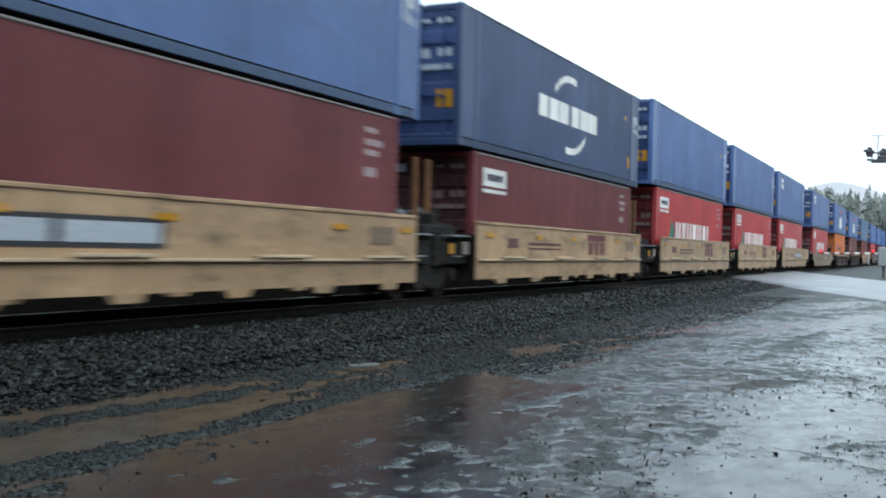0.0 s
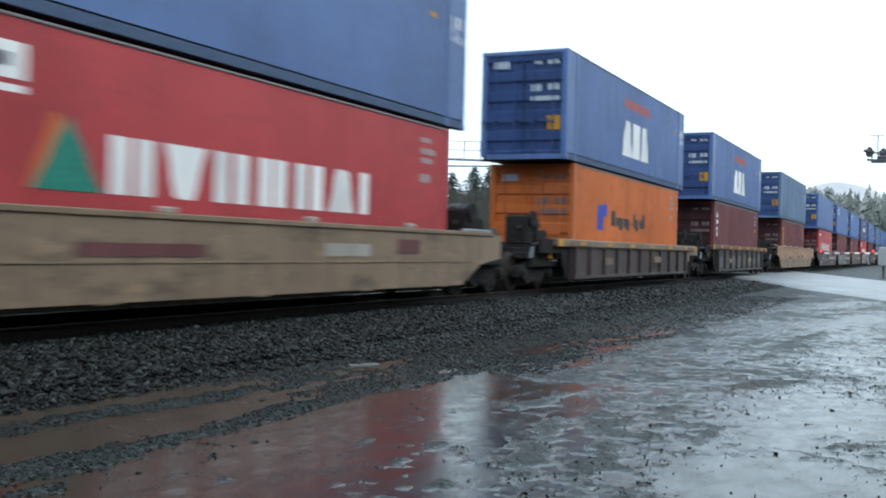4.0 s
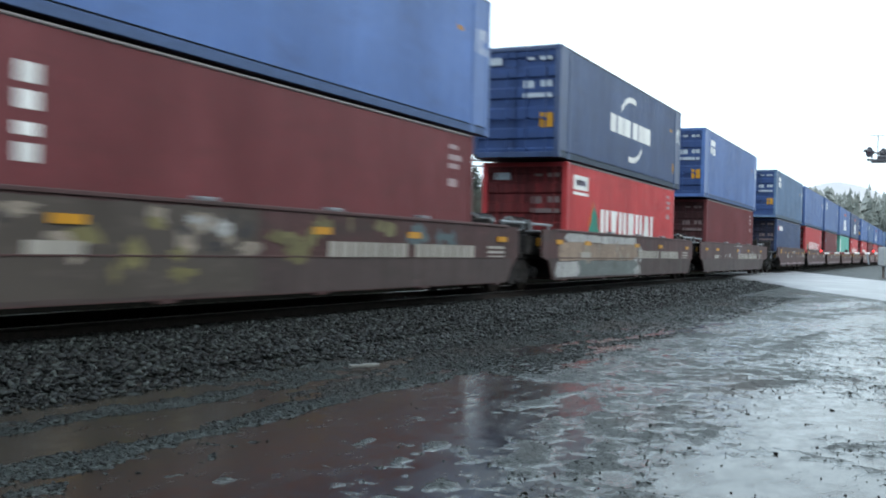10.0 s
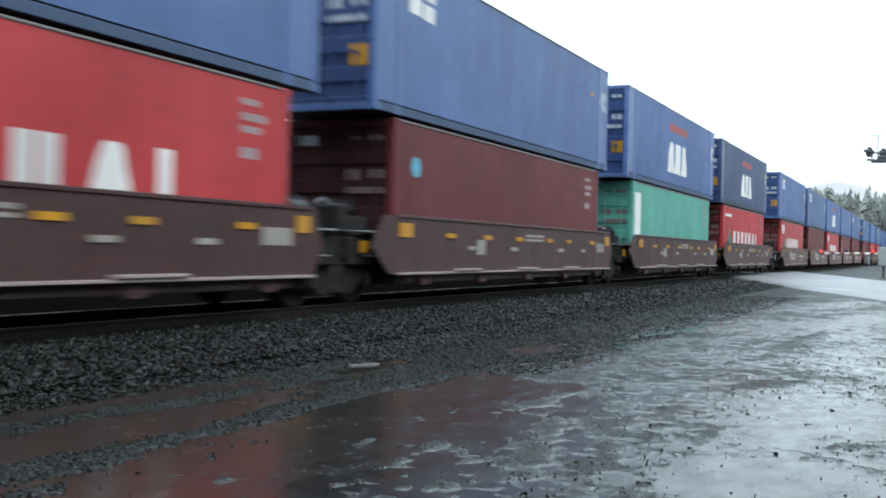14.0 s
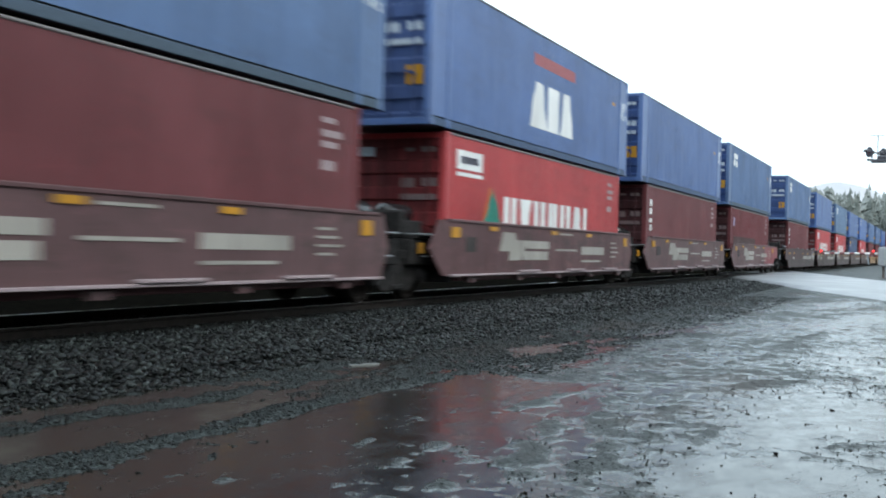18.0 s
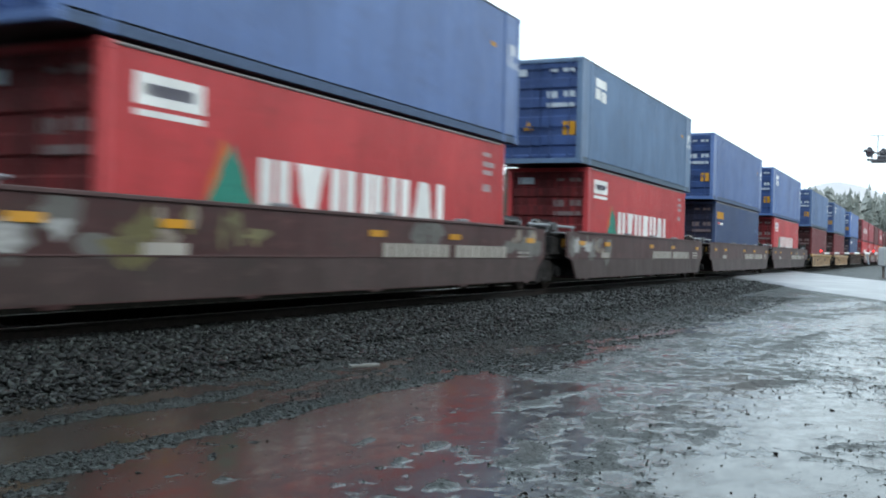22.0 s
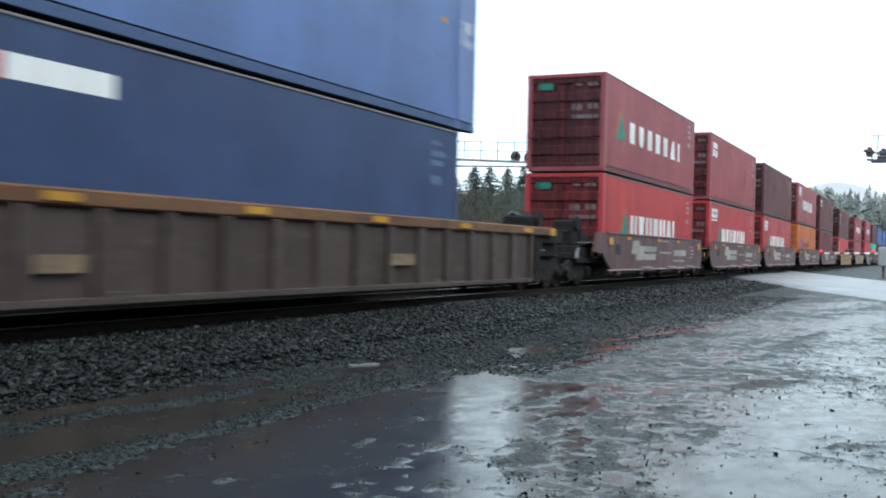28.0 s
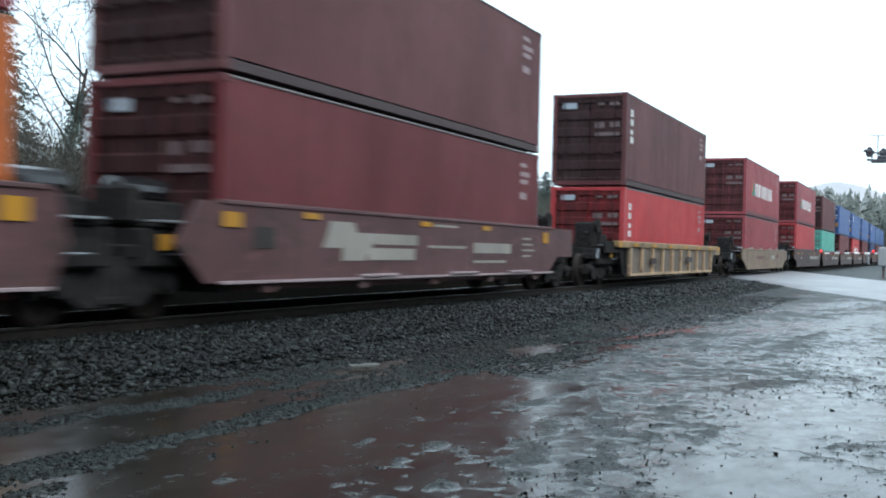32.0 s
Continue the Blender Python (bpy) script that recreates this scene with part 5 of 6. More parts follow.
SHEETS = [(8.6, -8.0, 1.4, 0.45, 0.030, 10), (7.2, -7.75, 1.1, 0.28, 0.026, 12), (5.4, -8.0, 0.75, 0.50, 0.034, 14), (4.9, -7.65, 0.7, 0.25, 0.028, 14), (12.3, -8.1, 1.8, 0.5, 0.021, 10), (20.5, -7.3, 2.2, 0.5, 0.028, -10), (27.0, -6.6, 3.0, 0.5, 0.022, -8)]
BANKS = [(4.9, -3.68, 2.1, 0.08, -0.030, -7), (4.2, -4.56, 1.4, 0.055, -0.030, -9), (5.95, -4.58, 0.65, 0.20, -0.050, -4), (7.8, -4.62, 1.6, 0.09, -0.034, 0), (5.25, -6.66, 0.55, 0.17, -0.050, 22), (7.45, -5.98, 0.80, 0.11, -0.036, -8),
         (6.2, -6.42, 0.45, 0.10, -0.036, 14), (5.5, -6.98, 0.45, 0.08, -0.036, 12)]
ISLANDS = [(4.55, -5.06, 0.15, 0.043, -0.04, 20), (5.36, -5.62, 0.14, 0.058, -0.04, 0), (4.93, -5.99, 0.16, 0.058, -0.04, 10), (5.52, -6.02, 0.14, 0.065, -0.04, 0), (4.52, -6.47, 0.17, 0.058, -0.04, 20), (4.07, -5.55, 0.06, 0.043, -0.04, 0),
           (6.3, -5.45, 0.11, 0.043, -0.04, 0), (3.4, -4.9, 0.19, 0.065, -0.04, 10), (9.55, -7.33, 0.55, 0.16, -0.03, -22), (6.5, -8.15, 0.6, 0.16, -0.012, -20)]


def eased(k):
    k = np.clip(k, 0, 1)
    return k * k * (3 - 2 * k)


def ground_height(x, y):
    # the outlines of the hollows wander a little
    wx = x + 0.22 * (value_noise(x * 1.9 + 5, y * 2.1, G3) - 0.5) + 0.10 * (value_noise(x * 6.1, y * 6.3 + 9, G4) - 0.5)
    wy = y + 0.16 * (value_noise(x * 1.6, y * 2.3 + 4, G4) - 0.5) + 0.10 * (value_noise(x * 5.7 + 3, y * 6.0, G1) - 0.5)
    lot = 0.0150 + 0.020 * (value_noise(x * 0.7 + 7, y * 0.8 + 3, G1) - 0.5) + 0.022 * (value_noise(x * 1.7, y * 2.0, G2) - 0.5) + 0.022 * (value_noise(x * 4.1, y * 4.6, G3) - 0.5)
    lot = lot + 0.036 * (value_noise(x * 9.3, y * 9.1, G4) - 0.5) + 0.030 * (value_noise(x * 17, y * 17, G2) - 0.5) + 0.018 * (value_noise(x * 29, y * 29, G1) - 0.5)
    for hx, hy, a, b, d, turn in BEDS + SHEETS + BANKS + ISLANDS:
        c, s = math.cos(radians(turn)), math.sin(radians(turn))
        u, w = ((wx - hx) * c + (wy - hy) * s) / a, ((wy - hy) * c - (wx - hx) * s) / b
        lot = lot - d * np.exp(-(u * u + w * w) ** 1.5)
    # the great puddle: a wedge that narrows away from the lens of gravel beside the track
    inside = wy + 7.14 - 0.21 * (wx - 4.55)
    lot = lot - (0.023 + 0.020 * eased((inside - 0.55) / 0.8)) * eased((-4.70 - wy) / 0.16) * eased(inside / 0.22) * eased((9.15 + 0.5 * (wy + 5.2) - wx) / 0.5) * eased((wx - 0.9) / 0.9)
    lot = lot - 0.009 * np.clip((-7.0 - y) / 0.6, 0, 1)
    lot = 0.45 * lot  # worn flat by wheels
    near = np.clip(1 - (np.hypot(x - 8, y + 5) - 25) / 30, 0, 1)
    lot = lot * near + (1 - near) * 0.02
    bed = eased((y + 3.05 + 0.02 * (x - 8)) / 0.8)
    back = np.clip((y - 3.6) / 2.5, 0, 1)
    rise = np.clip((y - 9) / 25, 0, 1) * 1.2
    return lot * (1 - bed) + (0.03 + 0.02 * (value_noise(x * 3, y * 3, G2) - 0.5)) * bed + 0.55 * back + rise * (np.abs(x - 45) < 400)


def spaced(stretches, far):
    out = []
    for a, b, step in stretches:
        out += list(np.arange(a, b, step))
    out.append(stretches[-1][1])
    lo, hi, k = out[0], out[-1], 1.0
    left, right = [], []
    while hi < far or lo > -far:
        k *= 1.45
        hi, lo = hi + k, lo - k
        left.append(lo)
        right.append(hi)
    return np.array(left[::-1] + out + right)


def sheet(name, xs, ys, height, material):
    gx, gy = np.meshgrid(xs, ys, indexing="ij")
    gz = height(gx, gy)
    v = np.stack([gx, gy, gz], -1).reshape(-1, 3)
    n, m = len(xs), len(ys)
    a = (np.arange(n - 1)[:, None] * m + np.arange(m - 1)[None, :]).ravel()
    f = np.stack([a, a + m, a + m + 1, a + 1], 1)
    me = bpy.data.meshes.new(name)
    me.vertices.add(len(v))
    me.vertices.foreach_set("co", v.ravel())
    me.loops.add(f.size)
    me.loops.foreach_set("vertex_index", f.ravel().astype(np.int32))
    me.polygons.add(len(f))
    me.polygons.foreach_set("loop_start", np.arange(0, f.size, 4, dtype=np.int32))
    me.update(calc_edges=True)
    me.materials.append(material)
    me.shade_smooth()
    return new(name, me)


xs = spaced([(-20, -4, 0.3), (-4, 0.5, 0.1), (0.5, 9, 0.028), (9, 16, 0.045), (16, 34, 0.12), (34, 100, 1.0)], 3500)
ys = spaced([(-20, -12, 0.2), (-12, -9.6, 0.1), (-9.6, -2.6, 0.028), (-2.6, -0.6, 0.08), (-0.6, 5, 0.2), (5, 40, 1.5)], 3500)
tagged(sheet("ground", xs, ys, ground_height, GRAVEL), "wet grey gravel lot with brown mud and ruts", "ground", kind="structure")

water = part("water", Shape().add([(-20, -20, 0), (45, -20, 0), (45, -2.9, 0), (-20, -2.9, 0)], [(0, 1, 2, 3)]), WATER)
tagged(water, "shallow brown puddles that mirror the sky and the train", "puddle", kind="structure")

# ---- ballast ----


STONE_FACES = np.array([(0, 2, 4), (2, 5, 4), (2, 1, 5), (4, 5, 6), (0, 4, 6), (5, 1, 6), (1, 3, 6), (3, 0, 6), (0, 7, 2), (2, 7, 8), (2, 8, 1), (1, 8, 3), (3, 8, 7), (3, 7, 0)])


def stones(rs, n, x0, x1, y0, y1, size, lift, bias=1.0):
    """Broken stones as squashed, jittered octahedra with cut corners: vertices and faces of all n."""
    base = np.array([(1, 0.2, 0.1), (-1, -0.1, 0.2), (0.2, 1, -0.1), (-0.1, -1, 0.1), (0.5, 0.5, 0.8), (-0.5, 0.4, 0.7), (0.1, -0.6, 0.9), (0.3, 0.1, -0.8), (-0.4, -0.3, -0.7)])
    px = x0 + (x1 - x0) * rs.rand(n) ** bias
    py = y0 + (y1 - y0) * rs.rand(n)
    sc = size * (0.6 + 1.0 * rs.rand(n, 1, 1) ** 2) * (0.35 + 0.95 * rs.rand(n, 1, 3)) * np.array((1.5, 0.9, 0.7))
    a = rs.rand(n) * 2 * np.pi
    b = (rs.rand(n) - 0.5) * 1.6
    ca, sa, cb, sb = np.cos(a), np.sin(a), np.cos(b), np.sin(b)
    v = (base[None] + (rs.rand(n, 9, 3) - 0.5) * 0.55) * sc
    x, y, z = v[..., 0], v[..., 1], v[..., 2]
    y, z = y * cb[:, None] - z * sb[:, None], y * sb[:, None] + z * cb[:, None]
    x, y = x * ca[:, None] - y * sa[:, None], x * sa[:, None] + y * ca[:, None]
    pz = np.maximum(ground_height(px, py), -0.006) + lift * size * (0.1 + 1.9 * rs.rand(n))
    v = np.stack([x + px[:, None], y + py[:, None], z + pz[:, None]], -1)
    f = STONE_FACES[None] + 9 * np.arange(n)[:, None, None]
    return v, f.reshape(-1, 3), np.stack([px, py, pz], 1)


def soup(name, v, f, material):
    v = v.reshape(-1, 3)
    me = bpy.data.meshes.new(name)
    me.vertices.add(len(v))
    me.vertices.foreach_set("co", v.ravel())
    me.loops.add(f.size)
    me.loops.foreach_set("vertex_index", f.ravel().astype(np.int32))
    me.polygons.add(len(f))
    me.polygons.foreach_set("loop_start", np.arange(0, f.size, f.shape[1], dtype=np.int32))
    me.update(calc_edges=True)
    me.materials.append(material)
    return me


rs = np.random.RandomState(4)
heaps = [stones(rs, 29000, 4.0, 22, -2.75, -0.15, 0.030, 0.8), stones(rs, 5500, 4.0, 22, -0.2, 0.34, 0.024, 0.15), stones(rs, 9000, 20, 52, -2.3, 0.1, 0.042, 0.3), stones(rs, 4200, 4.0, 26, 0.55, 2.0, 0.036, 0.1), stones(rs, 3500, -8, 4.2, -2.5, 0.4, 0.04, 0.3), stones(rs, 2600, 4.0, 16, -3.2, -2.6, 0.026, 0.3),
         stones(rs, 9000, 9.0, 45, -3.6, -2.4, 0.026, 0.2, 1.3)]
off, vs, fs = 0, [], []
for v, f, _ in heaps:
    vs.append(v.reshape(-1, 3))
    fs.append(f + off)
    off += v.shape[0] * 9
ballast = new("ballast", soup("ballast", np.concatenate(vs), np.concatenate(fs), STONE))
tagged(ballast, "wet dark grey crushed stone under and beside the rails", "ballast", kind="stuff")
strewn = []
for count, x0, x1, y0, y1, size, lift, bias, dry in ((3500, 2.2, 17, -9.4, -3.0, 0.007, 0.25, 1.5, -1.0), (40000, 2.2, 14, -5.2, -2.7, 0.009, 0.1, 1.3, -0.001), (14000, 9, 30, -5.4, -2.9, 0.013, 0.2, 1.2, -0.001), (9000, 4.6, 16, -8.8, -4.8, 0.006, 0.1, 1.2, 0.0), (260, 4.2, 13, -8.8, -6.9, 0.010, 0.5, 1.3, -1.0)):
    v, _, c = stones(rs, count, x0, x1, y0, y1, size, lift, bias)
    strewn.append(v[ground_height(c[:, 0], c[:, 1]) > dry])
v = np.concatenate(strewn)
f = (STONE_FACES[None] + 9 * np.arange(len(v))[:, None, None]).reshape(-1, 3)
tagged(new("gravel", soup("gravel", v, f, STONE)), "small loose wet stones strewn over the lot", "gravel", kind="stuff")

# ---- track ----
track = thing("railway_track", "rusty rails on dark creosoted timber sleepers", "railway track", (0, 1.219, 0), kind="structure")
GAUGE = 0.7525
prof = [(-0.07, 0.0), (0.07, 0.0), (0.07, 0.012), (0.012, 0.035), (0.012, 0.125), (0.036, 0.138), (0.036, 0.166), (-0.036, 0.166), (-0.036, 0.138), (-0.012, 0.125), (-0.012, 0.035), (-0.07, 0.012)]


def rail_shape(x0, x1):
    n = len(prof)
    v = [(x, y, z) for x in (x0, x1) for y, z in prof]
    return Shape().add(v, [(i, (i + 1) % n, (i + 1) % n + n, i + n) for i in range(n)] + [tuple(range(n)), tuple(range(2 * n - 1, n - 1, -1))])


for s in (-1, 1):
    part("rail", stock(("rail",), lambda: rail_shape(-700, 900)), RAIL, track, "", (0, s * GAUGE, 0.003))
    part("rail_head", stock(("rail_head",), lambda: Shape().box(-700, 900, -0.03, 0.03, 0.0, 0.003)), RAILTOP, track, "bright worn running surface", (0, s * GAUGE, 0.169))
tie = stock(("sleeper",), lambda: Shape().block(-0.11, 0.11, -1.3, 1.3, -0.15, 0.045, 0.012))
plate = stock(("tie_plate",), lambda: Shape().block(-0.09, 0.09, -0.18, 0.18, 0, 0.014, 0.003))
for i in range(60):
    part("sleeper", tie, TIE, track, "", (-4 + i * 0.51, random.uniform(-0.03, 0.03), 0))

# ---- road and crossing ----


def road_shape(a, b, c, d, z0, z1, verge=1.6):
    """A strip between the edges a-b and c-d, tilted from z0 to z1, with shoulders that run out into the ground."""
    v = [(*a, z0), (*b, z1), (*d, z1), (*c, z0)]
    w = [(a[0] - verge, a[1], -0.1), (b[0] - verge, b[1], -0.1), (d[0] + verge, d[1], -0.1), (c[0] + verge, c[1], -0.1)]
    return Shape().add(v + w, [(0, 1, 2, 3), (0, 4, 5, 1), (1, 5, 6, 2), (2, 6, 7, 3), (3, 7, 4, 0), (7, 6, 5, 4)])


road = thing("road", "wet pale grey road that crosses the track", "road", (0, 0, 0), kind="structure")
part("carriageway", road_shape((51.6, 0.40), (25.2, -9.9), (75.5, 0.40), (45.2, -9.4), 0.150, 0.06), ASPHALT, road)
part("carriageway", road_shape((25.2, -9.9), (-30.0, -31.5), (45.2, -9.4), (-12.0, -31.0), 0.06, 0.04), ASPHALT, road)
part("crossing_panel", stock(("crossing_panel",), lambda: Shape().block(52.5, 78.0, 0.62, 1.82, 0.05, 0.155, 0.02)), ASPHALT, road, "asphalt infill between the rails")

# ---- crossing gate and signals ----


def signal_head(parent, at, face, lit, k=1.0):
    """A round black target with a hood and a lamp, facing (fx, fy); k is its size."""
    f = Vector((face[0], face[1], 0)).normalized()
    a = Vector(at)
    h = part("signal_head", Shape().rod(a, a + f * 0.03, 0.30 * k, 20).rod(a - f * 0.16, a, 0.13 * k, 12, 0.16 * k), TARGET, parent, "black signal target paled for haze")
    part("lamp", Shape().rod(a + f * 0.031, a + f * 0.05, 0.13 * k, 16), RED_LAMP if lit else LENS, h, "red signal lamp" if lit else "dark red lens")
    side = Vector((-f.y, f.x, 0))
    v, fc = [], []
    for i in range(9):
        w = math.pi * (i / 8)
        r = (side * math.cos(w) + Vector((0, 0, math.sin(w)))) * 0.16 * k
        v += [a + r + f * 0.03, a + r + f * 0.30 * k]
    for i in range(8):
        fc.append((2 * i, 2 * i + 1, 2 * i + 3, 2 * i + 2))
    part("hood", Shape().add(v, fc), TARGET, h)
    part("bracket", Shape().rod(a - f * 0.12, a - f * 0.12 - Vector((0, 0, 0.34 * k)), 0.035, 8).rod(a - f * 0.12, a - f * 0.30, 0.06 * k, 8), STEEL, h)


gate = thing("crossing_gate", "lowered crossing gate arm with red and white stripes", "crossing gate", (65.2, -5.79, 0.0))
tip, root = Vector((-1.53, 3.18, 1.40)), Vector((0.0, 0.0, 1.46))
part("gear_box", Shape().block(-0.3, 0.3, -0.55, 0.05, 0.72, 1.84, 0.05), CASE, gate, "pale grey gate machine")
part("pedestal", Shape().rod((0, -0.25, -0.05), (0, -0.25, 0.72), 0.07, 10).block(-0.2, 0.2, -0.45, -0.05, -0.05, 0.06, 0.01), POLE, gate)
for i in range(12):
    a, b = root.lerp(tip, i / 12), root.lerp(tip, (i + 1) / 12)
    part("arm_segment", Shape().rod(a, b, 0.075 - 0.002 * i, 6, 0.073 - 0.002 * i), DARK_RED if i % 2 else WHITE, gate)
for k in (0.97, 0.55, 0.10):
    a = root.lerp(tip, k)
    q = part("lamp_housing", Shape().block(a.x - 0.06, a.x + 0.06, a.y - 0.08, a.y + 0.08, a.z + 0.05, a.z + 0.22, 0.02), BLACK, gate)
    part("gate_lamp", Shape().rod((a.x - 0.065, a.y, a.z + 0.14), (a.x - 0.10, a.y, a.z + 0.14), 0.055, 14), LENS if k == 0.55 else RED_LAMP, q, "dark red lens" if k == 0.55 else "lit red lamp")
rest = root.lerp(tip, 0.2)
part("arm_brace", Shape().rod((rest.x, rest.y, rest.z - 0.03), (rest.x + 0.05, rest.y - 0.1, 0.8), 0.045, 8), FADED, gate)
part("counterweight", Shape().block(-0.2, 0.35, -1.1, -0.55, 1.3, 1.6, 0.05), STEEL, gate)

cant = thing("cantilever_signal", "galvanised cantilever arm with crossing lights over the road", "crossing signal", (48.2, -11.2, 0.0))
part("mast", Shape().rod((0, 0, 0), (0, 0, 7.0), 0.16, 12), STEEL, cant)
for dz in (0.0, 0.55):
    part("arm", Shape().rod((0, 0, 5.15 + dz), (-1.75, 5.15 - 1.6 * dz, 5.32 + dz * 0.1), 0.055, 8), STEEL, cant)
for k in (0.35, 0.6, 0.85):
    part("walkway_strut", Shape().rod((-1.75 * k, 5.15 * k, 5.15 + 0.17 * k), (-1.75 * k, 5.15 * k, 5.2 + 0.55 * (1 - k)), 0.03, 6), STEEL, cant)
part("arm_plate", Shape().block(-1.9, -1.2, 3.6, 5.0, 5.22, 5.32, 0.02).block(-1.75, -1.35, 4.3, 4.75, 5.32, 5.5, 0.04), TARGET, cant, "dark mounting plate")
part("antenna", Shape().rod((-1.55, 4.75, 5.3), (-1.55, 4.75, 6.35), 0.022, 6).rod((-1.72, 5.05, 6.35), (-1.38, 4.45, 6.35), 0.018, 6), STEEL, cant)
signal_head(cant, (-1.95, 5.05, 5.62), (-0.75, 0.9), False, 0.72)
signal_head(cant, (-1.55, 4.15, 5.62), (-0.9, -0.35), True, 0.72)
signal_head(cant, (-1.42, 4.55, 5.62), (0.75, -0.9), False, 0.72)

far_cant = thing("cantilever_signal", "silver crossing signal with crossbuck and long light arm", "crossing signal", (51.5, 18.1, 0.9))
part("mast", Shape().rod((0, 0, -0.9), (0, 0, 7.2), 0.17, 12), STEEL, far_cant)
part("mast_cross", Shape().rod((-0.3, 0.9, 6.2), (0.3, -0.9, 6.2), 0.05, 6), POLE, far_cant)
part("arm", Shape().rod((0, 0, 5.35), (2.9, -6.0, 5.25), 0.07, 8), STEEL, far_cant)
part("arm", Shape().rod((0, 0, 4.9), (2.9, -6.0, 5.0), 0.05, 8), STEEL, far_cant)
for i in range(8):
    k = i / 7
    part("rail_post", Shape().rod((2.9 * k, -6.0 * k, 5.3), (2.9 * k, -6.0 * k, 6.35), 0.025, 6), STEEL, far_cant)
for z in (5.85, 6.35):
    part("walkway_rail", Shape().rod((0.4, -0.8, z), (2.9, -6.0, z), 0.022, 6), STEEL, far_cant)
for a, b in (((-0.45, 0.5, 4.6), (0.15, -0.6, 3.2)), ((-0.45, 0.5, 3.2), (0.15, -0.6, 4.6))):
    part("crossbuck_board", Shape().rod(a, b, 0.065, 4), FADED, far_cant)
signal_head(far_cant, (2.55, -5.2, 5.55), (-0.85, -0.5), False)
signal_head(far_cant, (2.85, -5.9, 5.5), (-0.85, -0.5), True)

for px, py, ph, lean, arm in ((44.0, 15.25, 13.5, 0.25, True), (54.1, 17.4, 10.0, 0.05, False)):
    pole = thing("utility_pole", "brown timber utility pole" + (" with a side arm" if arm else ", topped off"), "utility pole", (px, py, 0))
    part("shaft", Shape().rod((0, 0, -0.3), (lean * 0.4, -lean, ph), 0.21, 12, 0.15), POLE, pole)
    if arm:
        part("side_arm", Shape().rod((0.2, -0.18, 9.75), (0.9, -1.75, 9.55), 0.045, 6), STEEL, pole)

beacon = thing("track_signal", "small trackside signal with one bright lamp on a dark mast", "signal", (34.1, 24.4, 0.5))
part("mast", Shape().rod((0.05, 0.05, -0.5), (0.05, 0.05, 5.8), 0.04, 8), POLE, beacon)
part("signal_head", Shape().rod((-0.03, -0.03, 5.75), (0.12, 0.12, 5.75), 0.10, 14), BLACK, beacon)
part("lamp", Shape().rod((-0.06, -0.06, 5.75), (-0.031, -0.031, 5.75), 0.095, 14), AMBER_LAMP, beacon, "glowing pale lamp")
cab = thing("signal_cabinet", "low grey signal cabinet behind the track", "cabinet", (49.5, 15.6, 0.3))
part("case", Shape().block(-0.7, 0.7, -0.9, 0.9, -0.3, 1.9, 0.05), STEEL, cab)
part("roof", Shape().block(-0.8, 0.8, -1.0, 1.0, 1.9, 1.98, 0.03), STEEL, cab)

stick = thing("wood_scrap", "grey broken board lying on the wet gravel", "board", (8.42, -3.80, 0.034))
part("board", Shape().block(-0.15, 0.15, -0.035, 0.035, -0.012, 0.012, 0.004).block(-0.02, 0.16, -0.03, 0.03, 0.010, 0.018, 0.003), BOARD, stick, "", (0, 0, 0), -0.55)
rock = thing("rock", "dark angular rock at the edge of the ballast", "rock", (16.6, -3.75, 0.04))
rv, rf, _ = stones(np.random.RandomState(9), 1, 0, 0.001, 0, 0.001, 0.16, 0)
part("stone", soup("rock_stone", rv - rv.reshape(-1, 3).mean(0), rf, None), STONE, rock)

# ---- trees ----


def fir_crown(seed, height, spread, base):
    """Whorls of boughs that rise, then droop; each bough is a flat frond of needled twigs."""
    rg = np.random.RandomState(seed)
    v, f = [], []
    z = base
    while z < height - 0.1:
        k = 1 - (z - base) / (height - base)
        for _ in range(rg.randint(6, 9)):
            a = rg.rand() * 2 * np.pi
            r = (0.18 + spread * k ** 0.8) * (0.55 + 0.5 * rg.rand())
            droop = 0.25 + 0.30 * rg.rand()
            n = max(4, int(r / 0.13))
            ca, sa = math.cos(a), math.sin(a)
            for i in range(n):
                t = (i + 0.7) / n
                p = np.array([ca * r * t, sa * r * t, z + 0.25 * r * t - droop * r * t * t]) + rg.randn(3) * 0.04
                for side in (-1, 1):
                    for _ in range(2):
                        b = a + side * (0.75 + 0.35 * rg.randn())
                        d = np.array([math.cos(b), math.sin(b), -0.25 + 0.28 * rg.randn()]) * (0.14 + 0.30 * r * (1.05 - t) * (0.4 + 0.6 * rg.rand()))
                        w = np.array([ca, sa, 0.5 * rg.randn()]) * (0.035 + 0.03 * rg.rand())
                        o = len(v)
                        v += [tuple(p - w), tuple(p + w), tuple(p + d)]
                        f.append((o, o + 1, o + 2))
        z += 0.15 + 0.20 * k
    v += [(0.05, 0, height - 0.5), (-0.05, 0, height - 0.5), (0, 0, height + 0.3)]
    f.append((len(v) - 3, len(v) - 2, len(v) - 1))
    return Shape().add(v, f)


